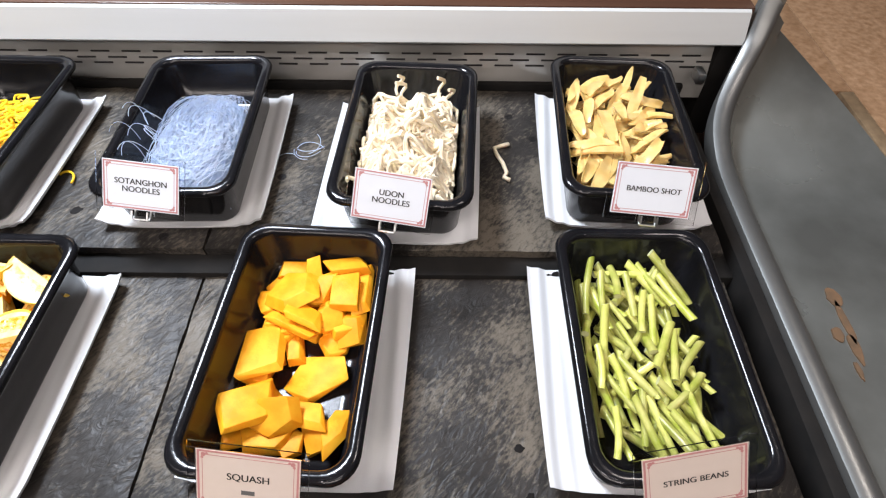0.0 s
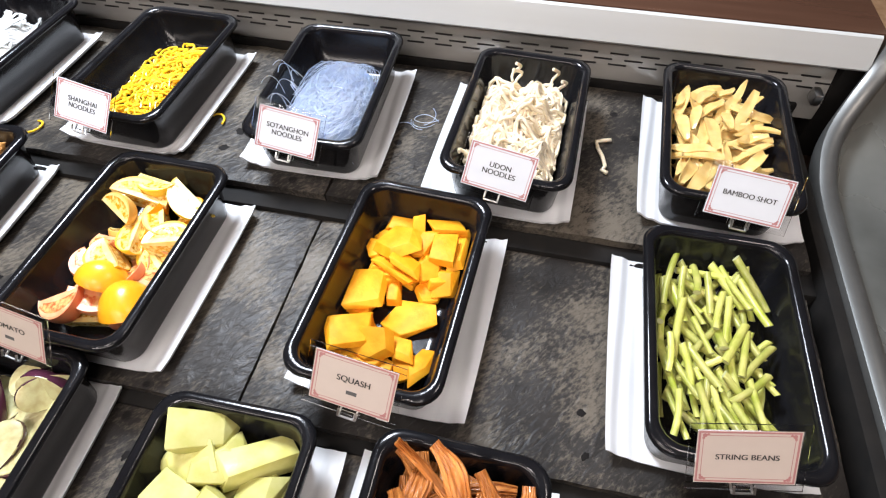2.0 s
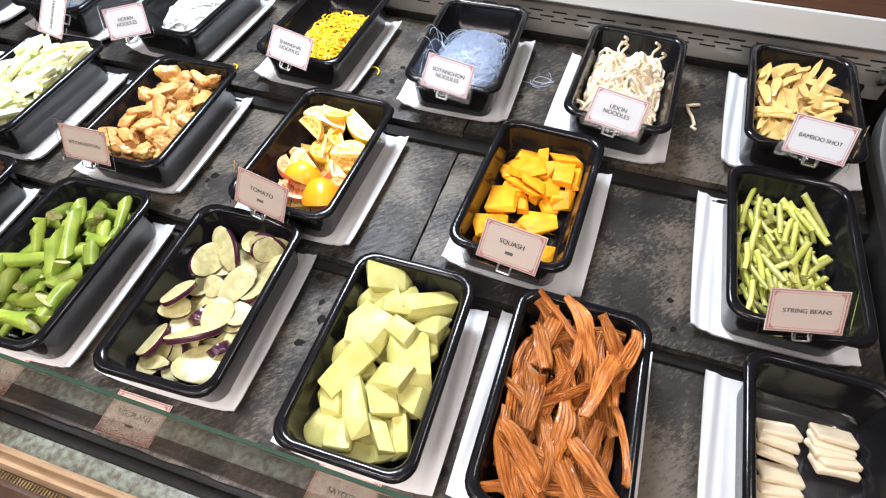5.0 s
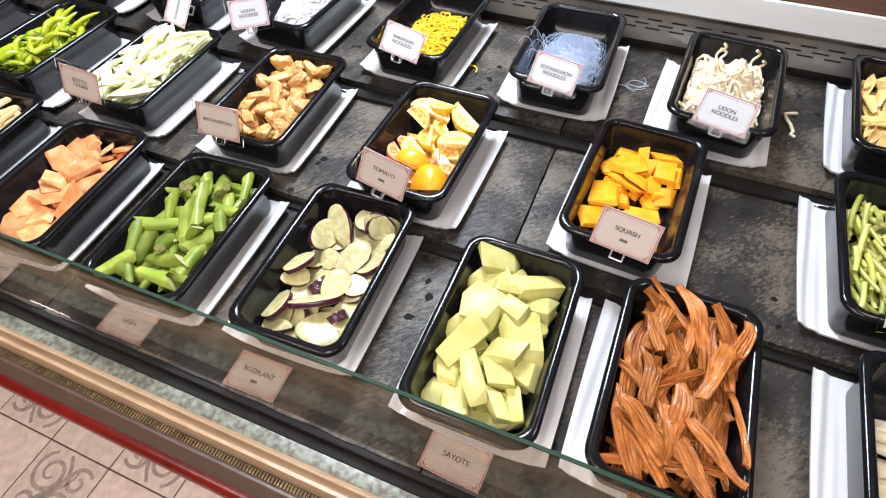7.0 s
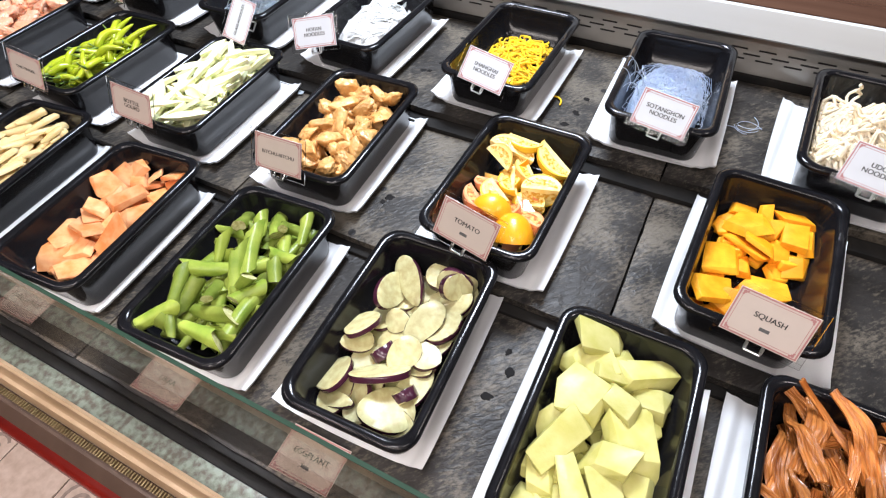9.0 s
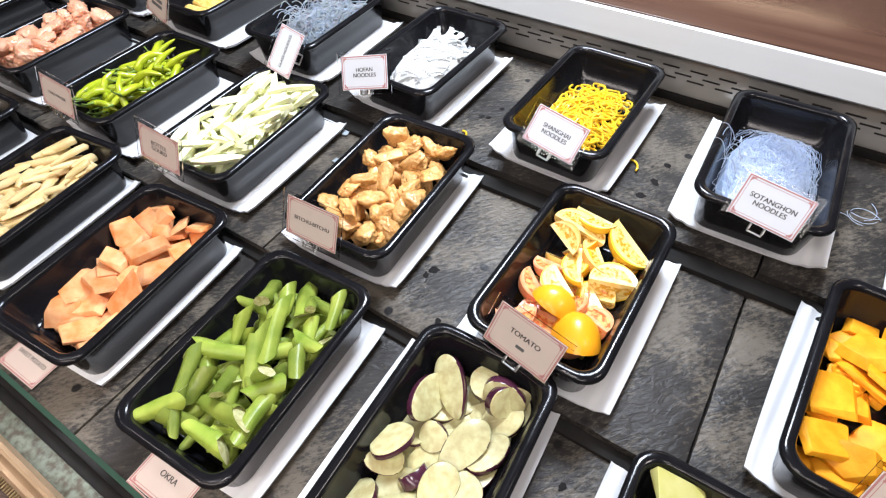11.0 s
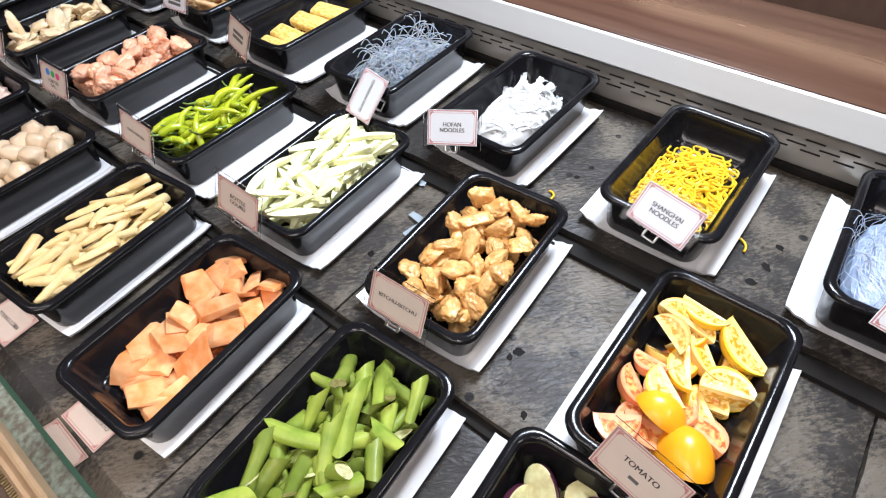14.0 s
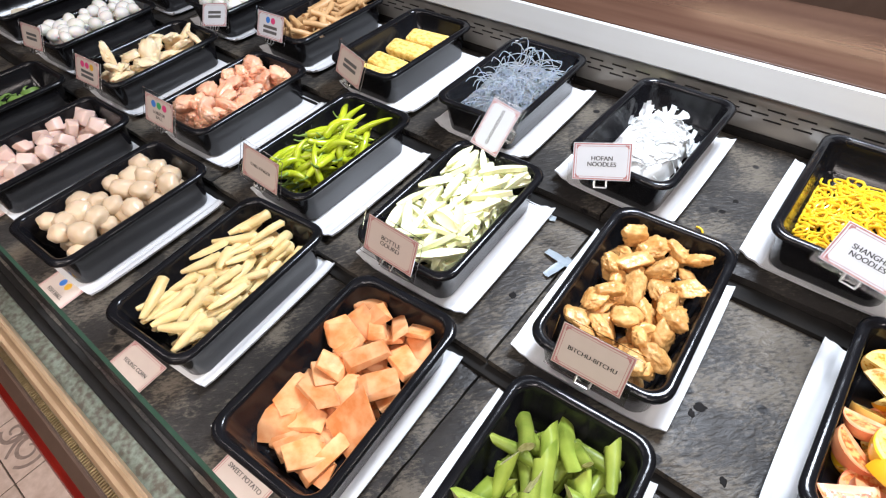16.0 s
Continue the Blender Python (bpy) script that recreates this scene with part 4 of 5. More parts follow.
def strip(rng, w, l, t, arc, twist, wave, materials, name, ridges=0, taper=0.35, cross=5, along=14, side_index=0):
    """A thin bent strip: slices, wide noodles, bean curd skin."""
    bm = bmesh.new()
    s = rng.uniform(0, 60)
    top, low = [], []
    for j in range(along + 1):
        u = 2 * j / along - 1
        ww = w * (1 - taper * abs(u) ** 2.2) * (1 + 0.12 * noise.noise(Vector((u * 2, s, 0))))
        a = twist * u
        rt, rl = [], []
        for i in range(cross + 1):
            v = 2 * i / cross - 1
            x = v * ww / 2
            zz = wave * noise.noise(Vector((u * 1.6 + s, v * 0.7, s))) + arc * (v * v) * 0.6
            if ridges:
                zz += ridges * math.sin(v * 11 + 1.5 * math.sin(u * 3 + s)) + ridges * 0.8 * noise.noise(Vector((v * 9, u * 2, s)))
            p = Vector((x * math.cos(a), u * l / 2 + wave * 0.6 * noise.noise(Vector((s, u, 3))), x * math.sin(a) + zz + arc * (1 - u * u) * 2))
            p.x += 1.2 * wave * noise.noise(Vector((u * 1.1, s, 9)))
            nrm = Vector((-math.sin(a), 0, math.cos(a))) * t / 2
            rt.append(bm.verts.new(p + nrm))
            rl.append(bm.verts.new(p - nrm))
        top.append(rt)
        low.append(rl)
    for j in range(along):
        for i in range(cross):
            bm.faces.new((top[j][i], top[j][i + 1], top[j + 1][i + 1], top[j + 1][i]))
            bm.faces.new((low[j][i], low[j + 1][i], low[j + 1][i + 1], low[j][i + 1]))
        for i in (0, cross):
            f = bm.faces.new((top[j][i], top[j + 1][i], low[j + 1][i], low[j][i]))
            f.material_index = side_index if i == 0 else 0
    for j in (0, along):
        for i in range(cross):
            bm.faces.new((top[j][i], top[j][i + 1], low[j][i + 1], low[j][i]))
    return bm_mesh(name, bm, materials, True, 55)


def curd(rng, w, l):
    """A dried bean curd strip: pleated lengthwise, half rolled, bent and torn to narrow ends."""
    bm = bmesh.new()
    s, k, roll = rng.uniform(0, 60), rng.uniform(-0.9, 0.9), rng.uniform(0.5, 3.0)
    along, cross, th = 24, 20, 0.0024
    x, y, d = 0.0, 0.0, -k / 2
    top, low = [], []
    for j in range(along + 1):
        u = j / along
        ww = w * (0.35 + 0.65 * math.sin(math.pi * min(0.92, max(0.10, u))) ** 0.6) * (1 + 0.25 * noise.noise(Vector((u * 4, s, 0))))
        fi = roll * (0.7 + 0.5 * noise.noise(Vector((u * 2.2, 3, s))))
        tw = 0.9 * noise.noise(Vector((u * 1.3, s, 7)))
        lift = 0.016 * noise.noise(Vector((u * 1.7, 11, s)))
        side = Vector((math.cos(d), math.sin(d), 0)) * math.cos(tw) + Vector((0, 0, math.sin(tw)))
        up = Vector((0, 0, math.cos(tw))) - Vector((math.cos(d), math.sin(d), 0)) * math.sin(tw)
        c = Vector((x, y - l / 2, lift))
        rt, rl = [], []
        for i in range(cross + 1):
            v = 2 * i / cross - 1
            a = v * fi / 2
            rad = ww / max(0.3, fi)
            pleat = 0.0011 * math.sin(v * 17 + 3.0 * noise.noise(Vector((u * 1.5, v, s)))) + 0.0022 * noise.noise(Vector((v * 8, u * 3, s)))
            p = c + side * (rad * math.sin(a)) + up * (rad * (math.cos(a) - 0.6) + pleat)
            n = side * math.sin(a) + up * math.cos(a)
            rt.append(bm.verts.new(p + n * th / 2))
            rl.append(bm.verts.new(p - n * th / 2))
        top.append(rt)
        low.append(rl)
        d += k / along
        x, y = x - math.sin(d) * l / along, y + math.cos(d) * l / along
    for j in range(along):
        for i in range(cross):
            bm.faces.new((top[j][i], top[j][i + 1], top[j + 1][i + 1], top[j + 1][i]))
            bm.faces.new((low[j][i], low[j + 1][i], low[j + 1][i + 1], low[j][i + 1]))
        for i in (0, cross):
            bm.faces.new((top[j][i], top[j + 1][i], low[j + 1][i], low[j][i]))
    for j in (0, along):
        for i in range(cross):
            bm.faces.new((top[j][i], top[j][i + 1], low[j][i + 1], low[j][i]))
    return bm_mesh("bean_curd_strip", bm, YUBA, True, 60)


def lump(rng, a, b, c, material, name, planes=9, crinkle=0.08, sub=4, hard=16):
    """A torn, facetted lump with softened edges and a crinkled skin."""
    bm = bmesh.new()
    bmesh.ops.create_icosphere(bm, subdivisions=sub, radius=1)
    s = rng.uniform(0, 60)
    cuts = [(Vector((rng.gauss(0, 1), rng.gauss(0, 1), rng.gauss(0, 1))).normalized(), rng.uniform(0.42, 0.74)) for _ in range(planes)]
    for v in bm.verts:
        n = v.co.normalized()
        q = 1.0
        for d, h in cuts:
            f = n.dot(d)
            if f > 0.05:
                q += (f / h) ** hard
        r = 1.05 * q ** (-1 / hard)
        r += 0.07 * noise.noise(n * 2.2 + Vector((s, 0, s))) + crinkle * noise.noise(n * 5.5 + Vector((0, s, 0))) + 0.5 * crinkle * noise.noise(n * 13 + Vector((s, s, 0)))
        v.co = Vector((n.x * a / 2, n.y * b / 2, n.z * c / 2)) * r * 1.28
    return bm_mesh(name, bm, material, True)


# ---- laying pieces in the pans ----
GX, GY, CELL = 34, 58, 0.005


def lay(key, name, label, category, meshes, count, area, foot, thick, cap, tilt=18, yaw=None, seed=1, sink=0.25, centre=1.0, scale=(0.88, 1.12), group=None):
    """Piles pieces in a pan: each one settles on the heap below it. area: x0, x1, y0, y1 inside the pan; foot: half width and half length of a piece; cap: the heap's greatest height."""
    rng = random.Random(seed)
    heap = [[0.0075] * GY for _ in range(GX)]
    x0, x1, y0, y1 = area
    half_w, half_l = 0.0695, 0.1310
    made = []
    for n in range(count):
        best = None
        for _ in range(26):
            x = rng.uniform(x0, x1) * (rng.random() ** (centre - 1) if centre > 1 else 1)
            y = rng.uniform(y0, y1)
            w = rng.uniform(0, 360) if yaw is None else rng.gauss(yaw[0], yaw[1])
            c, s = math.cos(radians(w)), math.sin(radians(w))
            hs = []
            reach = [(abs(x + c * fx * foot[0] - s * fy * foot[1]), abs(y + s * fx * foot[0] + c * fy * foot[1])) for fx in (-1, 1) for fy in (-1, 1)]
            over = (max(a for a, _ in reach) - half_w, max(b for _, b in reach) - half_l)
            ok = True
            for fx in (-0.8, 0, 0.8):
                for fy in (-0.85, -0.4, 0, 0.4, 0.85):
                    px, py = x + c * fx * foot[0] - s * fy * foot[1], y + s * fx * foot[0] + c * fy * foot[1]
                    i, j = int(px / CELL + GX / 2), int(py / CELL + GY / 2)
                    if not (0 <= i < GX and 0 <= j < GY):
                        ok = False
                        continue
                    hs.append((heap[i][j], i, j))
            if len(hs) < 10:
                continue
            hs.sort()
            z = hs[int(len(hs) * 0.7)][0]
            room = 0.24 * (z - 0.008) if z < 0.052 else 0.018
            if max(over) > room:
                continue
            if best is None or z < best[0]:
                best = (z, x, y, w, hs)
        if best is None or best[0] > cap:
            continue
        z, x, y, w, hs = best
        for h, i, j in hs:
            for di in (-1, 0, 1):
                for dj in (-1, 0, 1):
                    if 0 <= i + di < GX and 0 <= j + dj < GY:
                        heap[i + di][j + dj] = max(heap[i + di][j + dj], z + thick * (1 - sink))
        o = new(name, meshes[rng.randrange(len(meshes))])
        k = rng.uniform(*scale)
        flat = 0.35 if z < 0.009 else 1.0
        o.matrix_world = PAN_AT[key] @ pose(x, y, z + thick * 0.5, rng.gauss(0, tilt) * flat, rng.gauss(0, tilt) * flat, w) @ Matrix.Diagonal((k, k, k, 1))
        tagged(o, label, category, group or (category + " pieces in a black pan"))
        made.append(o)
    return made


def put(key, name, label, category, shape, spots, tilt, seed, lift=-0.004, group=None):
    """Single pieces at their own spots in a pan, in millimetres: x, y, height of the middle, length, width, and the turn of the long side."""
    rng = random.Random(seed)
    for n, (x, y, z, l, w, turn, *kind) in enumerate(spots):
        me, extra = shape(rng, l / 1000, w / 1000, kind[0] if kind else 0)
        o = new(name, me)
        o.matrix_world = PAN_AT[key] @ pose(x / 1000, y / 1000, z / 1000 + lift, 0, 0, turn) @ pose(0, 0, 0, rng.gauss(0, tilt), rng.gauss(0, tilt), 0) @ extra
        tagged(o, label, category, group or (category + " pieces in a black pan"))


def heap_object(key, name, bm, material, label, category):
    o = new(name, bm_mesh(name, bm, material, True, 50))
    o.matrix_world = PAN_AT[key] @ Matrix.Diagonal((1, 1, 1.2, 1))
    return tagged(o, label, category, "", "stuff")


def noodle_heap(key, count, radius, area, height, length, seed, curl=0.5, sides=6, bumps=0.3, base=0.012, step=0.006, z_floor=0.0):
    rng = random.Random(seed)
    bm = bmesh.new()
    x0, x1, y0, y1 = area
    cx, cy, ax, ay = (x0 + x1) / 2, (y0 + y1) / 2, (x1 - x0) / 2, (y1 - y0) / 2
    for n in range(count):
        r = math.sqrt(rng.random())
        a = rng.uniform(0, 2 * math.pi)
        x, y, d = cx + ax * r * math.cos(a), cy + ay * r * math.sin(a), rng.uniform(0, 2 * math.pi)
        lay_z = rng.random() ** 0.7
        k, pts, ph = rng.uniform(-curl, curl), [], rng.uniform(0, 6)
        for i in range(int(length * rng.uniform(0.5, 1.2) / step)):
            u, v = (x - cx) / ax, (y - cy) / ay
            e = max(abs(u), abs(v))
            dome = 0.42 + 0.58 * max(0.0, 1 - e * e)
            z = base + radius + height * dome * lay_z * (1 + bumps * noise.noise(Vector((x * 35, y * 35, seed)))) + radius * 0.9 * math.sin(i * 0.55 + ph)
            z = max(base + radius * 0.8, z)
            hw, hl = 0.068 - radius + 0.18 * (z - 0.012), 0.129 - radius + 0.18 * (z - 0.012)
            pts.append((max(-hw, min(hw, x)), max(-hl, min(hl, y)), z))
            k = max(-curl, min(curl, k + rng.gauss(0, curl * 0.35)))
            d += k
            if e > 0.93:
                back = math.atan2(cy - y, cx - x)
                d += 0.5 * math.sin(back - d)
            x, y = x + step * math.cos(d), y + step * math.sin(d)
        if len(pts) > 4:
            tube(bm, pts, radius * rng.uniform(0.88, 1.1), sides)
    return bm

# ---- foods, middle row ----
R = random.Random(42)
IN = (-0.062, 0.062, -0.118, 0.118)
SQ = ("squash_piece", "bright orange raw squash chunk with knife-cut faces", "squash")
squash = [chunk(R, R.uniform(0.034, 0.046), R.uniform(0.026, 0.036), R.uniform(0.010, 0.014), 0.35, 0.0016, 4, SQUASH, "squash_piece") for _ in range(8)]
lay("squash", *SQ, squash, 16, (-0.058, 0.056, 0.03, 0.116), (0.015, 0.018), 0.013, 0.024, 12, seed=3)
lay("squash", *SQ, squash, 5, (-0.056, -0.03, -0.07, 0.03), (0.015, 0.018), 0.013, 0.018, 10, seed=5)


def squash_cut(rng, l, w, kind):
    return chunk(rng, l * 1.04, w * 1.04, rng.uniform(0.0075, 0.012), 0.45, 0.0008, rng.choice((4, 4, 4, 5)), SQUASH, "squash_piece"), pose(0, 0, 0)


put("squash", *SQ, squash_cut, (
    (-36, 125, 34, 39, 29, 2), (-26, 80, 49, 51, 49, 17), (-5, 113, 47, 41, 22, -87), (40, 125, 46, 46, 29, 7), (11, 89, 45, 53, 21, 70), (43, 81, 49, 39, 50, 5),
    (62, 90, 40, 69, 20, -92), (-62, 70, 34, 32, 18, -68), (-16, 39, 38, 63, 28, -21), (-3, 46, 49, 48, 26, -24), (-39, 38, 29, 42, 28, -8), (25, 53, 38, 32, 31, 5),
    (55, 38, 31, 32, 42, 1), (39, 23, 22, 29, 33, -9)), 13, 3)
put("squash", *SQ, squash_cut, (
    (-45, -7, 36, 64, 51, -84), (-12, 11, 22, 20, 37, 14), (21, -19, 17, 61, 45, 13), (-50, -29, 25, 35, 24, -17), (-48, -73, 43, 61, 53, 25), (-11, -81, 36, 44, 33, 6),
    (20, -73, 28, 51, 27, -12), (-60, -100, 20, 30, 28, 7), (-24, -100, 22, 44, 30, -2), (9, -102, 18, 22, 28, 3), (32, -93, 17, 26, 34, 12), (56, -86, 22, 50, 22, 74)), 9, 4)

beans = [pod(R, R.uniform(0.0040, 0.0054), R.uniform(0.045, 0.080), 0, R.uniform(-0.0028, 0.0028), BEAN, BEAN_CUT, "string_bean", 0.4, 0.95, 1.0) for _ in range(9)]
lay("beans", "string_bean", "cut green string bean piece, wet and pale", "string bean", beans, 336, (-0.066, 0.050, -0.126, 0.110), (0.005, 0.04), 0.0100, 0.056, 12, yaw=(8, 34), seed=8, sink=0.15)

wedges = [wedge(R, R.uniform(0.029, 0.034), R.uniform(0.058, 0.068), radians(R.uniform(95, 130)), TOM_SKINS[(0, 1, 0, 1, 0, 2, 0, 2, 1)[i]], TOM_PINK if i in (3, 8) else TOM_CUT, TOM_SEED_RED if i in (3, 8) else TOM_SEED) for i in range(9)]
TOM = ("tomato_wedge", "juicy yellow and pink tomato wedge with seeds", "tomato")
for o in lay("tomato", *TOM, wedges, 30, (-0.044, 0.042, -0.090, 0.100), (0.018, 0.024), 0.026, 0.026, 8, seed=12, sink=0.5):
    o.matrix_world = o.matrix_world @ pose(0, 0, 0, 0, R.choice((-40, 40, 62)), 0)


def tomato_cut(rng, l, w, kind):
    """Cut face up (0, 2, 6), skin up (1), or on its side (3, 4, 5)."""
    pink = kind in (2, 3, 6)
    skin = TOM_SKINS[{0: 2, 1: 0, 2: 1, 3: 1, 4: 2, 5: 3, 6: 1}[kind]]
    arc = rng.uniform(84, 108)
    me = wedge(rng, max(0.031, 0.74 * w), l * 1.18, radians(arc if kind != 1 else 108), skin, TOM_PINK if pink else TOM_CUT, TOM_SEED_RED if pink else TOM_SEED)
    turn = (90 - arc / 2) * rng.choice((-1, 1)) if kind in (0, 2, 6) else (180 if kind == 1 else rng.choice((-1, 1)) * rng.uniform(55, 75))
    return me, pose(0, 0, 0, 0, 0, -90) @ pose(0, 0, 0, rng.uniform(-14, 14), turn, 0) @ pose(0, 0, 0.010 if kind in (0, 2, 6) else 0.004)


put("tomato", *TOM, tomato_cut, (
    (-35, 94, 59, 75, 46, -11, 5), (-21, 123, 60, 61, 35, -13, 0), (45, 108, 54, 76, 53, -26, 0), (-46, 55, 66, 52, 42, -20, 5), (11, 72, 46, 77, 42, -66, 5), (-7, 28, 50, 65, 33, -70, 0),
    (-14, -18, 59, 55, 51, -40, 0), (48, 30, 50, 61, 53, 19, 0), (-41, 47, 31, 42, 38, 6, 5)), 9, 12)
put("tomato", *TOM, tomato_cut, (
    (-46, 15, 42, 47, 38, -16, 2), (-46, -25, 42, 54, 42, -38, 3), (-46, -89, 46, 51, 57, 19, 2), (-7, -51, 50, 60, 42, 5, 1), (-10, -72, 39, 62, 47, 2, 6), (40, 9, 28, 42, 39, 13, 4),
    (48, -38, 35, 52, 50, -17, 2), (40, -79, 30, 62, 63, 30, 1), (-10, -104, 26, 59, 34, 10, 5)), 9, 13)

puffs = [lump(R, R.uniform(0.040, 0.056), R.uniform(0.030, 0.040), R.uniform(0.022, 0.030), PUFF, "tofu_puff", 12, 0.13) for _ in range(14)]
lay("bitchu", "tofu_puff", "golden brown fried tofu puff with crinkled skin", "tofu puff", puffs, 92, (-0.058, 0.064, -0.118, 0.122), (0.016, 0.020), 0.024, 0.056, 20, seed=14, sink=0.36)

gourds = [strip(R, R.uniform(0.011, 0.018), R.uniform(0.055, 0.092), 0.0080, R.uniform(0.000, 0.002), R.uniform(-0.25, 0.25), 0.002, [GOURD, GOURD_SKIN], "gourd_strip", 0, R.uniform(0.5, 0.85), 4, 10, 1) for _ in range(10)]
lay("gourd", "gourd_strip", "pale green-white bottle gourd strip with a green edge", "bottle gourd", gourds, 270, (-0.060, 0.060, -0.122, 0.128), (0.008, 0.04), 0.0090, 0.084, 14, yaw=(-20, 40), seed=17, sink=0.25)

peppers = [pepper(R, R.uniform(0.0072, 0.0092), R.uniform(0.062, 0.092)) for _ in range(9)]
for o in lay("chili", "chili_pepper", "glossy bright green finger chili with its stem", "chili pepper", peppers, 77, (-0.055, 0.050, -0.115, 0.10), (0.009, 0.060), 0.0145, 0.074, 22, yaw=(-15, 45), seed=19, sink=0.3):
    part("stem", STEM_OF[o.data.name], None, o, "thin darker green stem")

lobs = [lump(R, R.uniform(0.038, 0.056), R.uniform(0.028, 0.036), R.uniform(0.024, 0.030), LOB, "lobster_ball", 6, 0.20, 4, 6) for _ in range(8)]
lay("lobster", "lobster_ball", "pink and orange processed lobster ball, uneven lump", "lobster ball", lobs, 86, (-0.06, 0.058, -0.115, 0.115), (0.017, 0.019), 0.024, 0.074, 25, seed=21, sink=0.4)

wons = [lump(R, R.uniform(0.055, 0.075), R.uniform(0.034, 0.044), 0.018, WONTON, "dumpling", 6, 0.20, 4, 7) for _ in range(8)]
lay("wontons", "dumpling", "pale yellow folded dumpling with wavy edges", "dumpling", wons, 98, (-0.06, 0.06, -0.115, 0.115), (0.020, 0.036), 0.02, 0.074, 25, seed=23, sink=0.3)
qe = [blob(R, 0.034, 0.044, 0.033, 0.03, 1, EGGM, "quail_egg", 2) for _ in range(3)]
lay("eggs", "quail_egg", "smooth shelled white quail egg", "quail egg", qe, 84, (-0.062, 0.062, -0.118, 0.118), (0.013, 0.017), 0.029, 0.069, 25, seed=25, sink=0.3)
ps = [strip(R, 0.014, 0.06, 0.006, 0.003, 0.1, 0.003, PALE, "pale_strip", 0, 0.3, 3, 8) for _ in range(4)]
lay("pale_strips", "pale_strip", "pale cream vegetable strip", "vegetable strip", ps, 65, IN, (0.008, 0.028), 0.01, 0.062, 14, seed=27)

# ---- foods, lowest row ----
SAY = ("sayote_piece", "pale green peeled sayote chunk with angular cuts", "sayote")
says = [chunk(R, R.uniform(0.050, 0.068), R.uniform(0.032, 0.042), R.uniform(0.014, 0.018), 0.5, 0.0030, 4, SAYOTE, "sayote_piece") for _ in range(8)]
lay("sayote", *SAY, says, 40, (-0.056, 0.056, -0.116, 0.110), (0.016, 0.024), 0.018, 0.030, 12, seed=31, sink=0.3)


def sayote_cut(rng, l, w, kind):
    return chunk(rng, l * 1.05, w * 1.05, rng.uniform(0.016, 0.026), 0.62, 0.0009, rng.choice((4, 4, 5)), SAYOTE, "sayote_piece"), pose(0, 0, 0)


put("sayote", *SAY, sayote_cut, (
    (-34, 120, 73, 68, 44, 17), (-44, 90, 60, 63, 51, 10), (-8, 93, 65, 60, 38, 45), (-41, 37, 63, 56, 59, 2), (6, 47, 69, 58, 36, -24), (30, 104, 54, 82, 40, 36),
    (42, 74, 49, 53, 43, 2), (-56, -9, 45, 42, 36, 53), (-42, -23, 60, 81, 39, 58), (33, 5, 58, 64, 66, 24), (16, -29, 63, 63, 38, 7)), 15, 31)
put("sayote", *SAY, sayote_cut, (
    (-49, -69, 43, 55, 31, -64), (-10, -79, 58, 82, 28, -57), (25, -56, 52, 41, 41, 18), (57, -37, 45, 35, 38, -9), (32, -101, 43, 66, 23, -44), (53, -84, 36, 74, 27, -68),
    (-50, -108, 29, 51, 36, 6), (9, -121, 20, 52, 27, 8), (52, 43, 40, 41, 29, 89)), 12, 32)

eggp = [slice_round(R, R.uniform(0.038, 0.048), R.uniform(0.048, 0.082), R.uniform(0.008, 0.011)) for _ in range(9)]
EGG = ("eggplant_slice", "eggplant slice with pale seeded flesh and purple skin", "eggplant")
lay("eggplant", *EGG, eggp, 40, (-0.058, 0.058, -0.116, 0.114), (0.016, 0.025), 0.0110, 0.024, 10, yaw=(-25, 35), seed=33, sink=0.2)


def eggplant_cut(rng, l, w, kind):
    """A flat oval slice, or a thick one tipped up to show its skin."""
    if kind:
        return slice_round(rng, w, l, rng.uniform(0.014, 0.020)), pose(0, 0, 0, 0, 0, -90) @ pose(0, 0, 0, 0, rng.choice((-1, 1)) * rng.uniform(42, 62), 0)
    return slice_round(rng, w * 1.2, l * 1.16, rng.uniform(0.008, 0.012)), pose(0, 0, 0, 0, 0, -90)


put("eggplant", *EGG, eggplant_cut, (
    (-62, -84, 27, 50, 53, 24, 0), (1, -62, 38, 75, 47, 28, 0), (30, -101, 25, 69, 56, 31, 0), (-58, -5, 44, 53, 43, 79, 0), (-50, 68, 40, 69, 40, 88, 0), (-57, -27, 31, 44, 30, 34, 0),
    (-31, 97, 38, 88, 41, -47, 1), (6, 123, 36, 37, 41, 41, 0), (44, 114, 44, 67, 42, 52, 1), (48, 92, 29, 51, 37, 50, 0)), 17, 33, 0.005)
put("eggplant", *EGG, eggplant_cut, (
    (21, 35, 36, 72, 38, 73, 0), (50, 44, 31, 56, 33, 63, 0), (45, -9, 27, 39, 38, 70, 0), (16, -21, 34, 52, 37, 75, 0), (-16, -23, 22, 38, 32, 59, 1), (-20, 29, 27, 33, 35, 72, 0),
    (-46, -114, 16, 57, 21, 5, 0), (-17, -88, 20, 33, 31, 45, 0), (42, -68, 20, 38, 33, 71, 1), (37, 118, 44, 60, 43, 2, 1)), 15, 34, 0.005)

okras = [pod(R, R.uniform(0.0100, 0.0130), R.uniform(0.034, 0.068), 5, R.uniform(-0.0025, 0.0025), OKRA, OKRA_CUT, "okra_piece", R.uniform(0.7, 1.7), R.uniform(0.40, 0.95), 1.0, 0.04) for _ in range(14)]
lay("okra", "okra_piece", "cut green okra pod with pale seeded end", "okra", okras, 121, (-0.060, 0.064, -0.126, 0.122), (0.010, 0.029), 0.0195, 0.072, 26, yaw=(0, 55), seed=35, sink=0.32)

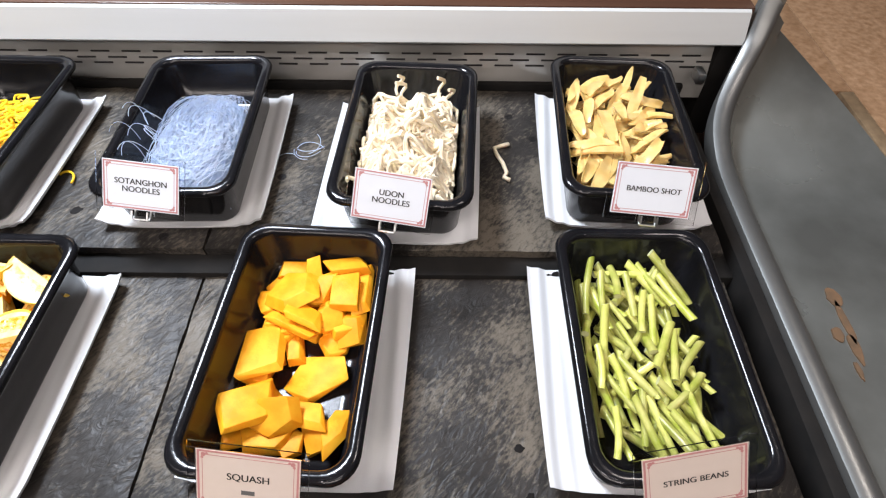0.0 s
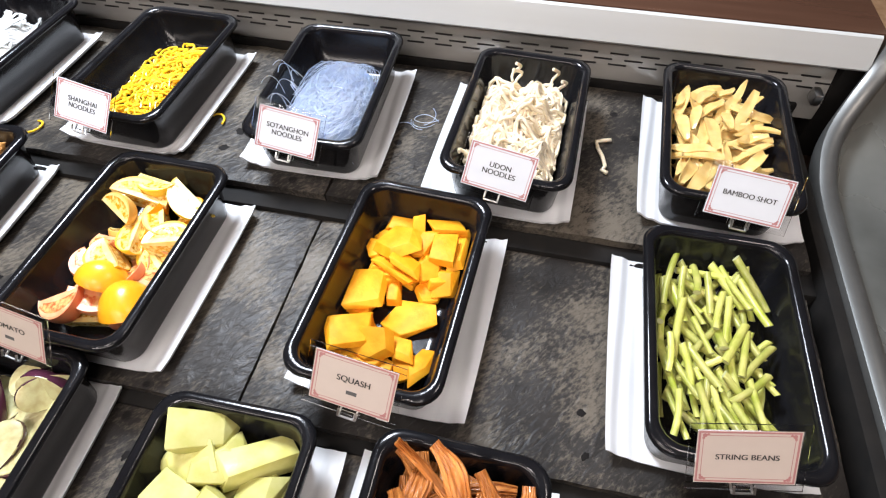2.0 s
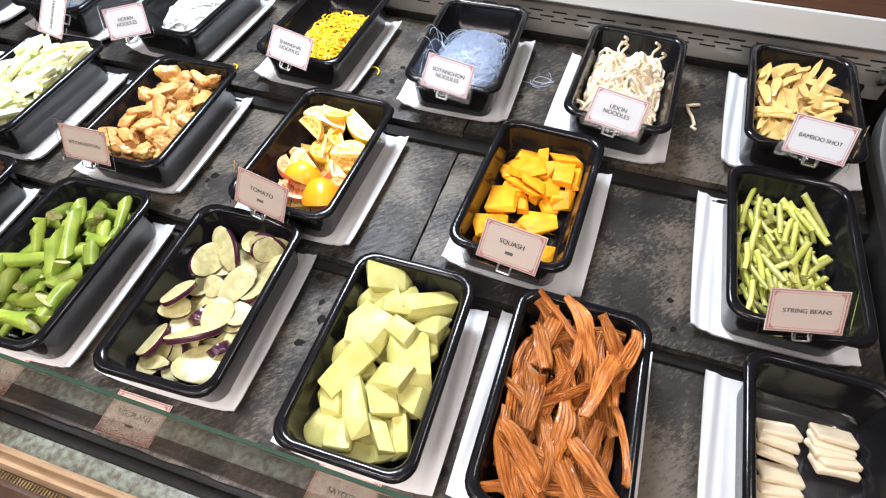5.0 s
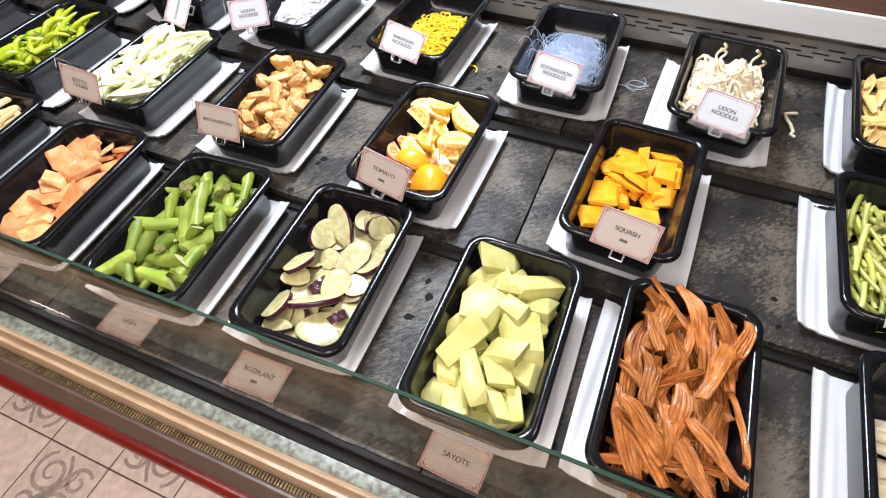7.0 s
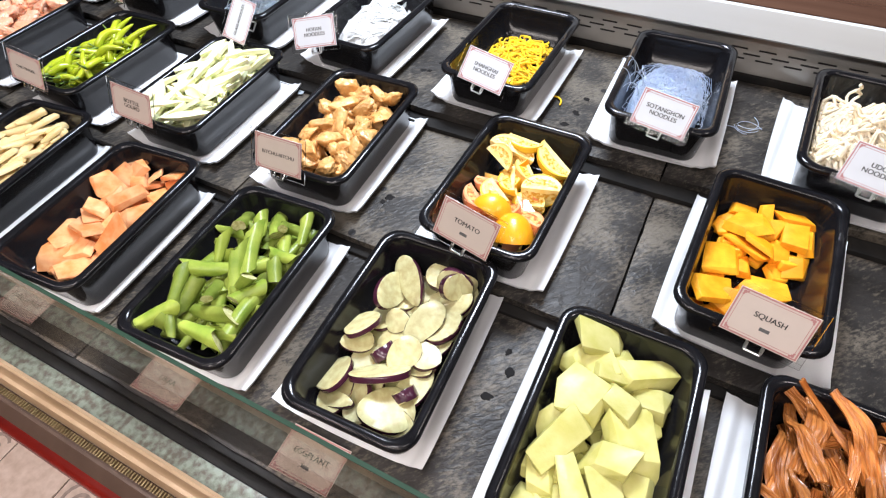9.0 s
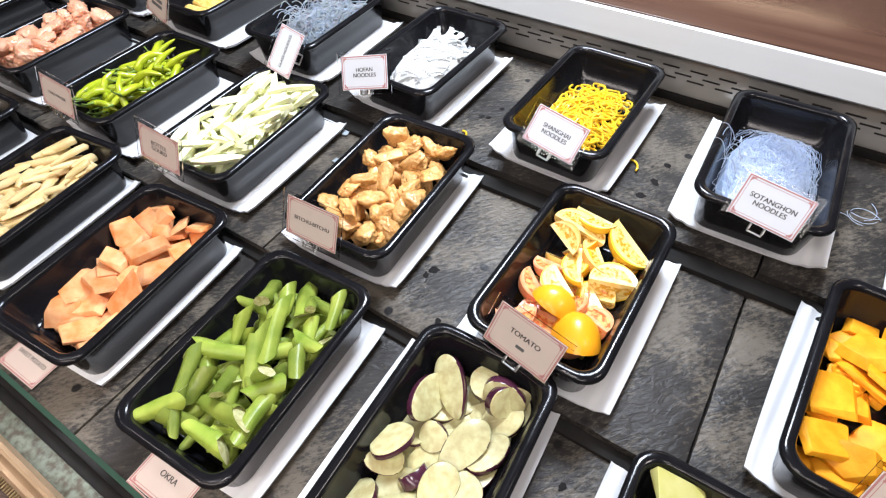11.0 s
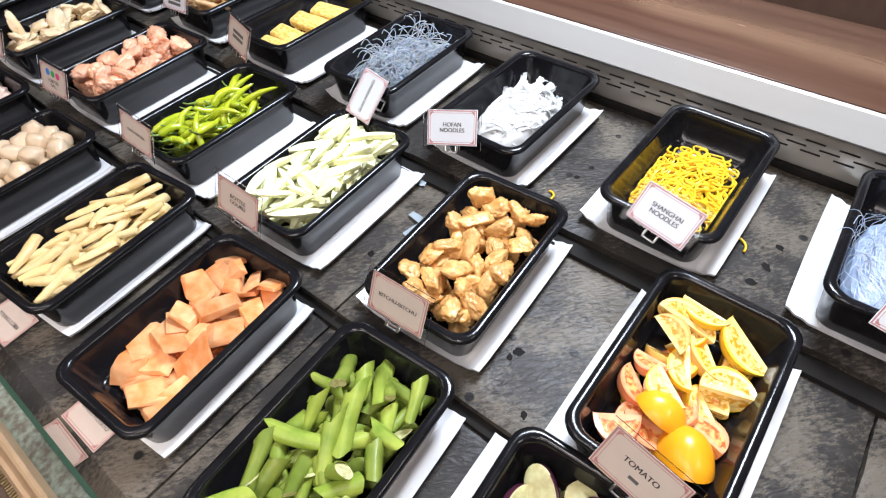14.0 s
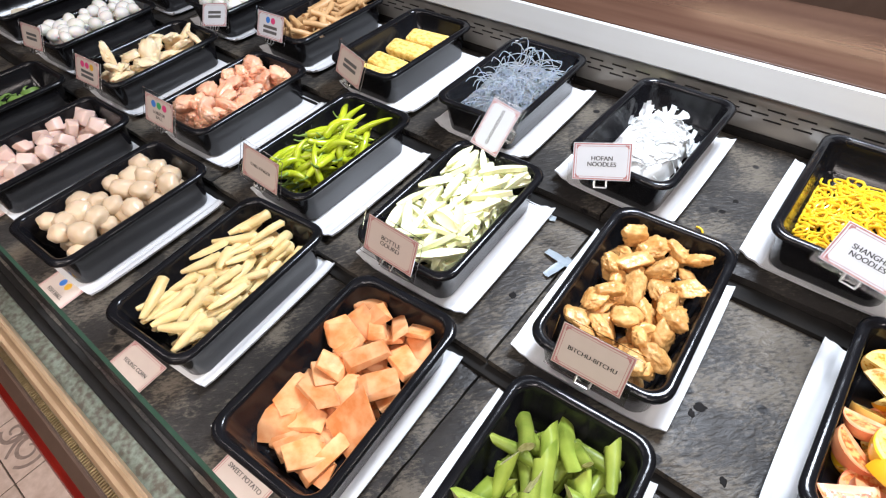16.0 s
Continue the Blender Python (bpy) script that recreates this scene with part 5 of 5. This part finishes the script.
SWP = ("sweet_potato_piece", "pale orange raw sweet potato slab", "sweet potato")
sweets = [chunk(R, R.uniform(0.040, 0.056), R.uniform(0.030, 0.040), R.uniform(0.006, 0.009), 0.35, 0.0008, 4, SWEETP, "sweet_potato_piece") for _ in range(8)]
lay("sweet_potato", *SWP, sweets, 26, (-0.040, 0.058, 0.0, 0.114), (0.016, 0.022), 0.012, 0.034, 12, seed=37, sink=0.2)
lay("sweet_potato", *SWP, sweets, 8, (-0.046, 0.050, -0.105, 0.0), (0.016, 0.022), 0.012, 0.016, 10, seed=38, sink=0.2)


def sweet_cut(rng, l, w, kind):
    return chunk(rng, l * 1.04, w * 1.04, rng.uniform(0.006, 0.010), 0.45, 0.0007, rng.choice((4, 4, 4, 5)), SWEETP, "sweet_potato_piece"), pose(0, 0, 0)


put("sweet_potato", *SWP, sweet_cut, (
    (-62, -45, 38, 48, 48, 29), (-30, -21, 45, 66, 35, -14), (-34, 9, 40, 56, 41, 61), (-54, -86, 27, 57, 52, 37), (-13, -93, 22, 60, 35, 59), (13, -98, 34, 55, 47, 50),
    (40, -32, 47, 72, 59, 66), (38, -89, 29, 71, 21, 82), (-1, 54, 58, 62, 37, 50), (37, 28, 52, 53, 46, 52), (42, 78, 49, 36, 60, 65)), 22, 38)
put("sweet_potato", *SWP, sweet_cut, (
    (-56, 56, 60, 37, 51, 73), (-48, 88, 58, 35, 46, 16), (-25, 105, 52, 27, 48, 41), (8, 113, 60, 59, 25, -47), (36, 126, 56, 41, 31, 14), (46, 111, 40, 36, 52, 35),
    (-58, 123, 57, 45, 32, 52), (-43, 49, 52, 38, 39, 21), (-33, 109, 60, 41, 28, 48), (-35, 16, 54, 46, 33, 11), (-26, -58, 29, 44, 35, 12)), 22, 39)

cobs = [cob(R, R.uniform(0.0075, 0.0108), R.uniform(0.050, 0.082)) for _ in range(12)]
lay("corn", "young_corn", "cream young corn spear", "young corn", cobs, 234, (-0.058, 0.058, -0.116, 0.114), (0.008, 0.04), 0.0110, 0.070, 12, yaw=(-10, 26), seed=39, sink=0.25)

balls = [blob(R, R.uniform(0.040, 0.047), R.uniform(0.038, 0.044), 0.036, 0.22, 1.6, FISH, "fish_ball", 3) for _ in range(6)]
lay("fish_balls", "fish_ball", "smooth beige fish ball, slightly pinched", "fish ball", balls, 51, (-0.058, 0.058, -0.112, 0.112), (0.017, 0.017), 0.034, 0.061, 25, seed=41, sink=0.35)
sur = [chunk(R, R.uniform(0.034, 0.046), R.uniform(0.028, 0.038), 0.022, 0.6, 0.003, 4, SURIMI, "surimi_piece") for _ in range(5)]
lay("surimi", "surimi_piece", "pinkish grey surimi chunk", "surimi", sur, 64, (-0.055, 0.055, -0.112, 0.112), (0.018, 0.020), 0.026, 0.064, 22, seed=43, sink=0.3)
gr = [strip(R, 0.016, 0.045, 0.004, 0.004, 0.4, 0.006, GREEN, "green_piece", 0, 0.4, 3, 8) for _ in range(4)]
lay("greens", "green_piece", "chopped leafy green piece", "greens", gr, 78, IN, (0.009, 0.02), 0.009, 0.057, 25, seed=45)

yubas = [curd(R, R.uniform(0.012, 0.026), R.uniform(0.070, 0.150)) for _ in range(18)]
lay("yuba", "bean_curd_strip", "wrinkled orange-brown dried bean curd strip", "bean curd strip", yubas, 105, (-0.060, 0.062, -0.120, 0.112), (0.009, 0.05), 0.0125, 0.082, 14, yaw=(18, 34), seed=47, sink=0.1)

tofu_slices = []
for i in range(3):
    bm = box(bmesh.new(), -0.0235, 0.0235, -0.0165, 0.0165, -0.0055, 0.0055, 0.0035, 3)
    bmesh.ops.subdivide_edges(bm, edges=bm.edges[:], cuts=2, use_grid_fill=True)
    for v in bm.verts:
        v.co += 0.0016 * noise.noise_vector(v.co * 45 + Vector((i * 9.0, 0, 0)))
    tofu_slices.append(bm_mesh("tofu_slice", bm, TOFUM, True, 60))
for x, ys, w in ((-0.034, (-0.096, -0.080, -0.064, -0.048, -0.032, -0.016, 0.0, 0.018, 0.044, 0.066, 0.080), 3), (0.036, (0.050, 0.061, 0.072, 0.083, 0.094), 6)):
    for i, y in enumerate(ys):
        o = new("tofu_slice", tofu_slices[(i + int(x > 0)) % 3])
        o.matrix_world = PAN_AT["tofu"] @ pose(x + 0.004 * math.sin(i * 2.1), y, 0.0215 + 0.002 * math.sin(i * 1.7), -32 + 5 * math.sin(i * 3), 4 * math.sin(i), w + 7 * math.sin(i * 1.3)) @ Matrix.Diagonal((1.12, 1.0, 0.85, 1))
        tagged(o, "creamy white tofu slice leaning in clear water", "tofu", "tofu slices in a black pan")

# ---- foods, top row ----
bams = [strip(R, R.uniform(0.011, 0.021), R.uniform(0.050, 0.090), 0.0030, R.uniform(0.0, 0.003), R.uniform(-0.2, 0.2), 0.004, BAMBOO, "bamboo_slice", 0.0003, R.uniform(0.3, 0.85), 5, 10) for _ in range(12)]
lay("bamboo", "bamboo_slice", "pale yellow bamboo shoot slice", "bamboo shoot", bams, 300, (-0.066, 0.046, -0.128, 0.116), (0.008, 0.038), 0.0060, 0.066, 13, yaw=(-25, 45), seed=51, sink=0.1)

bm = noodle_heap("udon", 600, 0.0029, (-0.066, 0.066, -0.128, 0.108), 0.058, 0.12, 53, 0.7, 6, 0.6)
rng = random.Random(54)
for x, y, h, dx in ((-0.03, 0.115, 0.085, 0.004), (-0.020, 0.108, 0.078, -0.006), (0.042, 0.112, 0.086, -0.003), (0.052, 0.100, 0.075, 0.008), (-0.06, -0.105, 0.07, -0.02)):
    tube(bm, [(x + dx * (i / 7) + 0.006 * math.sin(i * 0.9 + x * 90), y + 0.012 * math.sin(i * 0.5), 0.040 + (h - 0.052) * i / 7) for i in range(8)], 0.0027, 6)
heap_object("udon", "udon_heap", bm, UDON, "heap of thick white udon noodles in a black pan", "noodles")
heap_object("shanghai", "yellow_noodle_heap", noodle_heap("shanghai", 215, 0.0019, (-0.068, 0.069, -0.132, 0.112), 0.018, 0.12, 55, 0.6), YELLOW, "tangled bright yellow noodles thinly spread in a black pan", "noodles")
bm = bmesh.new()
rng = random.Random(56)
for n in range(520):
    cx, cy = rng.gauss(0.004, 0.016), rng.gauss(-0.01, 0.03)
    rx, ry = rng.uniform(0.015, 0.058), rng.uniform(0.03, 0.095)
    a0, da = rng.uniform(0, 6.28), rng.uniform(0.8, 3.2)
    top = rng.random()
    pts = []
    for i in range(16):
        a = a0 + da * i / 15
        x = max(-0.074, min(0.074, cx + rx * math.cos(a)))
        y = max(-0.136, min(0.115, cy + ry * math.sin(a)))
        d = max(0.0, 1 - (x / 0.082) ** 4) * max(0.0, 1 - ((y + 0.01) / 0.135) ** 4)
        pts.append((x + 0.002 * math.sin(i + n), y, 0.018 + 0.034 * d * (0.72 + 0.3 * top) + 0.0015 * math.sin(i * 1.1 + n)))
    tube(bm, pts, 0.00038, 3)
for n in range(9):
    x, y, a = rng.uniform(-0.075, -0.045), rng.uniform(-0.08, 0.05), rng.uniform(1.8, 4.4)
    tube(bm, [(x + 0.036 * u * math.cos(a + u), y + 0.036 * u * math.sin(a + u), 0.05 + 0.025 * math.sin(u * 2.4)) for u in (i / 8 for i in range(9))], 0.00055, 3)
heap_object("sotanghon", "vermicelli_strands", bm, VERMI, "fine bluish white vermicelli strands swirled in a pan", "noodles")
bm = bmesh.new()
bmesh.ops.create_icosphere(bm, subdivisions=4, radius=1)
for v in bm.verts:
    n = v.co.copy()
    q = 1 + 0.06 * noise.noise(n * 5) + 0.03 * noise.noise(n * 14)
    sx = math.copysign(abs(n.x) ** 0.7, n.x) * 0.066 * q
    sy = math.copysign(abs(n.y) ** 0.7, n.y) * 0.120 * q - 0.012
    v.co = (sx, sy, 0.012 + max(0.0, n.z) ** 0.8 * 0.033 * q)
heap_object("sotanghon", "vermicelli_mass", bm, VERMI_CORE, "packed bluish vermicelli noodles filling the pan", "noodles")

bm = bmesh.new()
rng = random.Random(57)


def hofan_top(x, y):
    n = Vector((x * 60, (y + 0.01) * 60, 0))
    return 0.012 + 0.050 * math.sqrt(max(0.0, 1 - (abs(x) / 0.062) ** 2.4 - (abs(y + 0.01) / 0.112) ** 2.4)) + 0.003 * noise.noise(n)


for n in range(120):
    x, y, d = rng.uniform(-0.045, 0.045), rng.uniform(-0.10, 0.08), rng.gauss(1.57, 0.7)
    w, k, lift = rng.uniform(0.0028, 0.0060), rng.uniform(-0.12, 0.12), rng.uniform(0.000, 0.004)
    up = rng.uniform(0.012, 0.034) if n < 22 else 0.0
    if up:
        y = rng.uniform(0.0, 0.075)
    rows = []
    for i in range(13):
        z = hofan_top(x, y) + lift + up * (i / 12) ** 2
        tl = 0.25 * math.sin(i * 0.3 + n)
        sx, sy, sz = -math.sin(d) * w * math.cos(tl), math.cos(d) * w * math.cos(tl), w * math.sin(tl)
        rows.append([(x + sx, y + sy, z + sz), (x - sx, y - sy, z - sz), (x - sx, y - sy, z - sz - 0.0016), (x + sx, y + sy, z + sz - 0.0016)])
        d += k
        x, y = max(-0.064, min(0.064, x + 0.0055 * math.cos(d))), max(-0.125, min(0.11, y + 0.0055 * math.sin(d)))
    loft(bm, rows, True, True)
core = bmesh.new()
bmesh.ops.create_icosphere(core, subdivisions=4, radius=1)
for v in core.verts:
    n = v.co.copy()
    q = 1 + 0.10 * noise.noise(n * 4) + 0.05 * noise.noise(n * 12)
    v.co = (math.copysign(abs(n.x) ** 0.8, n.x) * 0.060 * q, math.copysign(abs(n.y) ** 0.8, n.y) * 0.108 * q - 0.01, 0.012 + max(0.0, n.z) ** 0.8 * 0.050 * q)
heap_object("hofan", "rice_noodle_mass", core, HOFAN, "soft packed white rice noodles in the pan", "noodles")
heap_object("hofan", "rice_noodle_heap", bm, HOFAN, "heap of wide translucent white rice noodles", "noodles")

bm = noodle_heap("glass_noodles", 330, 0.0009, (-0.070, 0.068, -0.120, 0.118), 0.055, 0.16, 58, 0.16, 4)
rng = random.Random(59)
for n in range(130):
    x, y, a = rng.uniform(-0.06, 0.06), rng.uniform(-0.10, 0.11), rng.uniform(0, 6.28)
    ln, up = rng.uniform(0.03, 0.07), rng.uniform(0.005, 0.035)
    tube(bm, [(max(-0.072, min(0.072, x + ln * u * math.cos(a + 0.6 * u))), max(-0.134, min(0.134, y + ln * u * math.sin(a + 0.6 * u))), 0.048 + up * math.sin(u * 2.2)) for u in (i / 6 for i in range(7))], 0.0009, 4)
heap_object("glass_noodles", "glass_noodle_heap", bm, GLASSN, "stiff heap of clear grey glass noodles in a pan", "noodles")

cakes = []
for i in range(3):
    bm = noodle_heap("noodle_cakes", 70, 0.0015, (-0.034, 0.034, -0.018, 0.018), 0.024, 0.035, 61 + i, 0.9, 4, 0.2, -0.014, 0.004)
    box(bm, -0.041, 0.041, -0.023, 0.023, -0.014, 0.013, 0.009, 4)
    cakes.append(bm_mesh("noodle_cake", bm, CAKE, True, 60))
for i, (x, y, z, w) in enumerate(((0.012, 0.078, 0.040, 6), (-0.004, 0.018, 0.034, 2), (-0.008, -0.050, 0.026, -3), (0.004, -0.105, 0.024, 2))):
    o = new("noodle_cake", cakes[i % 3])
    o.matrix_world = PAN_AT["noodle_cakes"] @ pose(x, y, z + 0.010, 12, 0, w) @ Matrix.Diagonal((1.42, 1.05, 0.9, 1))
    tagged(o, "bright yellow crinkled noodle cake", "noodle cake", "noodle cakes in a black pan")

kk = [pod(R, R.uniform(0.008, 0.0115), R.uniform(0.06, 0.085), 0, R.uniform(-0.006, 0.006), KIKIAM, KIKIAM, "kikiam_strip", 0.3, 0.7, 1.0) for _ in range(7)]
lay("kikiam", "kikiam_strip", "brown fried kikiam strip", "kikiam", kk, 81, (-0.058, 0.058, -0.118, 0.115), (0.008, 0.042), 0.015, 0.072, 16, yaw=(-60, 40), seed=63, sink=0.25)
lay("white_balls", "fish_ball", "small pale round ball", "fish ball", [blob(R, 0.038, 0.044, 0.036, 0.10, 1.2, EGGM, "fish_ball", 2)], 56, IN, (0.016, 0.016), 0.032, 0.064, 20, seed=65, sink=0.3)
lay("rolls", "pale_strip", "pale cream vegetable strip", "vegetable strip", ps, 52, IN, (0.008, 0.028), 0.01, 0.062, 14, seed=67)

# ---- water in some pans ----
for key, level in (("tofu", 0.020), ("eggplant", 0.016), ("beans", 0.016)):
    inset = 0.0290 if level > 0.012 else 0.0345
    bm = bmesh.new()
    loft(bm, [rounded_rect(PAN_W - 2 * inset - 0.001, PAN_L - 2 * inset - 0.001, 0.016, z) for z in (level - 0.001, level)], True, True)
    o = new("pan_water", bm_mesh("pan_water", bm, WATER, False))
    o.matrix_world = PAN_AT[key]
    o.visible_shadow = False
    tagged(o, "shallow clear water in the pan of " + SETS[key][5], "water", "", "stuff")

# ---- crumbs and spills ----


def loose(name, pts, radius, material, label, category):
    bm = bmesh.new()
    tube(bm, pts, radius, 6)
    return tagged(new(name, bm_mesh(name, bm, material, True)), label, category)


zt = Z_BACK + 0.003
loose("loose_udon", [(0.366, 0.868, zt), (0.357, 0.874, zt), (0.362, 0.884, zt), (0.357, 0.905, zt + 0.001), (0.349, 0.925, zt), (0.345, 0.942, zt), (0.358, 0.948, zt), (0.370, 0.952, zt)], 0.0036, UDON, "stray white udon noodle on the slate", "noodle")
for k, (a, ln, cv) in enumerate(((20, 0.05, 0.5), (75, 0.045, -0.6), (140, 0.05, 0.7), (200, 0.035, -0.5), (260, 0.04, 0.8), (320, 0.045, 0.4))):
    px, py = 0.026 + 0.014 * math.cos(k * 2.1), 0.926 + 0.014 * math.sin(k * 1.7)
    pts = [(px + ln * u * math.cos(radians(a) + 2.2 * cv * u), py + ln * u * math.sin(radians(a) + 2.2 * cv * u), zt - 0.0015 + 0.004 * u * (1 - u)) for u in (i / 8 for i in range(9))]
    loose("loose_vermicelli", pts, 0.0005, VERMI, "stray fine vermicelli strand on the slate", "noodle")
for x, y, a in ((-0.652, 0.794, 0.5), (-0.345, 0.872, 1.4)):
    loose("loose_noodle", [(x + 0.032 * u * math.cos(a - 2.0 * u), y + 0.032 * u * math.sin(a - 2.0 * u), Z_BACK + 0.0022) for u in (i / 8 for i in range(9))], 0.0020, YELLOW, "stray yellow noodle on the slate", "noodle")
for x, y, w in ((-0.812, 0.612, 20), (-0.806, 0.596, -75), (-0.884, 0.716, -40)):
    o = new("loose_strip", strip(random.Random(5), 0.015, 0.060, 0.0016, 0.001, 0, 0.001, FILM, "loose_strip", 0, 0.2, 3, 8))
    o.matrix_world = pose(x, y, Z_MID + 0.002, 0, 0, w + 60)
    tagged(o, "stray translucent rice noodle strip on the slate", "noodle", "stray rice noodle strips")
WET = mat("wet_slate", (0.008, 0.0075, 0.0075), 0.6, (0.016, 0.014, 0.013), 40, 0.4, spec=0.08)
rng = random.Random(77)
drops = []
for i in range(4):
    bm = bmesh.new()
    rings = []
    s = rng.uniform(0, 40)
    for f, z in ((1.0, 0.0), (0.93, 0.0003), (0.7, 0.0004), (0.3, 0.00045)):
        rings.append([(0.008 * f * (1 + 0.5 * noise.noise(Vector((math.cos(a) * 1.3 + s, math.sin(a) * 1.3, 0)))) * math.cos(a), 0.006 * f * (1 + 0.5 * noise.noise(Vector((math.cos(a) * 1.3 + s, math.sin(a) * 1.3, 0)))) * math.sin(a), z) for a in (2 * math.pi * k / 20 for k in range(20))])
    loft(bm, rings, True, True)
    drops.append(bm_mesh("wet_spot", bm, WET, True))
for x, y, z in ((0.352, 0.463, Z_MID), (0.36, 0.41, Z_MID), (-0.52, 0.49, Z_MID), (-0.525, 0.475, Z_MID), (-0.46, 0.41, Z_MID), (-0.835, 0.50, Z_MID), (-0.20, 0.30, Z_FRONT), (-0.185, 0.27, Z_FRONT), (-0.20, 0.22, Z_FRONT), (-0.29, 0.80, Z_BACK), (-0.28, 0.845, Z_BACK), (-0.275, 0.90, Z_BACK), (-0.62, 0.90, Z_BACK), (-0.63, 0.86, Z_BACK)):
    o = new("wet_spot", drops[rng.randrange(4)])
    k = rng.uniform(0.6, 1.3)
    o.matrix_world = pose(x, y, z - 0.0004, 0, 0, rng.uniform(0, 360)) @ Matrix.Diagonal((k, k, 1, 1))
    o.visible_shadow = False
    tagged(o, "small dark wet spot on the slate", "wet spot", "wet spots on the slate")

# ---- floor tiles ----


TILE = mat("speckled_tile", (0.84, 0.68, 0.59), 0.32, (0.56, 0.41, 0.32), 38, 0.36, 0.12, 90, vary=0.08, sharp=0.2, detail=10)
SCROLL = mat("scroll_glaze", (0.27, 0.21, 0.185), 0.35, (0.50, 0.38, 0.32), 60, 0.5, 0.1, 90)


def ribbon(bm, pts, width):
    """A flat glazed band on a tile's face."""
    rows = []
    for i, p in enumerate(pts):
        a, b = pts[max(0, i - 1)], pts[min(len(pts) - 1, i + 1)]
        d = Vector((b[0] - a[0], b[1] - a[1])).normalized()
        w = width * (0.55 + 0.45 * math.sin(math.pi * min(1, 0.15 + i / (len(pts) - 1))))
        rows.append((bm.verts.new((p[0] - d.y * w, p[1] + d.x * w, 0.0004)), bm.verts.new((p[0] + d.y * w, p[1] - d.x * w, 0.0004))))
    for (a, b), (c, e) in zip(rows, rows[1:]):
        bm.faces.new((a, b, e, c)).material_index = 1


def tile_mesh(scroll):
    bm = box(bmesh.new(), -TS / 2 + 0.002, TS / 2 - 0.002, -TS / 2 + 0.002, TS / 2 - 0.002, -0.006, 0.0, 0.0012, 1)
    if scroll:
        for s in (1, -1):
            for r0, turns, cx, cy, a0 in ((0.058, 1.6, 0.040, 0.034, 0.4), (0.040, 1.2, -0.046, 0.056, 2.2)):
                ribbon(bm, [(s * (cx + r0 * (1 - 0.8 * u) * math.cos(a0 + 6.28 * turns * u)), s * (cy + r0 * (1 - 0.8 * u) * math.sin(a0 + 6.28 * turns * u))) for u in (i / 30 for i in range(31))], 0.0062)
            ribbon(bm, [(s * (-0.098 + 0.17 * u), s * (-0.012 + 0.03 * math.sin(5 * u))) for u in (i / 14 for i in range(15))], 0.006)
    return bm_mesh("tile", bm, [TILE, SCROLL], True, 30)


TS = 0.22
tiles = [tile_mesh(s) for s in (False, True)]
verts, faces = [], []
for i in range(-14, 32):
    for j in range(-17, 17):
        x, y = -3.0 + TS * (i + 0.5), -0.14 + TS * (0.5 - j)
        if 0 <= i < 20 and 0 <= j < 13:
            o = new("tile", tiles[1 if (i + j) % 2 else 0])
            o.matrix_world = pose(x, y, 0, 0, 0, 90 * ((i * 7 + j * 3) % 4))
            o.parent = floor
        elif y < -0.16 or y > 1.9 or x < -3.85 or x > 2.05:
            if -3.58 < y < 3.28 and -5.68 < x < 3.68:
                h, k = TS / 2 - 0.002, len(verts)
                verts += [(x + a * h, y + b * h, z) for z in (-0.006, 0.0) for a, b in ((-1, -1), (1, -1), (1, 1), (-1, 1))]
                faces += [(k + a, k + b, k + c, k + d) for a, b, c, d in ((4, 5, 6, 7), (0, 1, 5, 4), (1, 2, 6, 5), (2, 3, 7, 6), (3, 0, 4, 7))]
far_tiles = bpy.data.meshes.new("tile_field")
far_tiles.from_pydata(verts, [], faces)
far_tiles.materials.append(TILE)
part("tile_field", far_tiles, None, floor)["kind"] = "stuff"
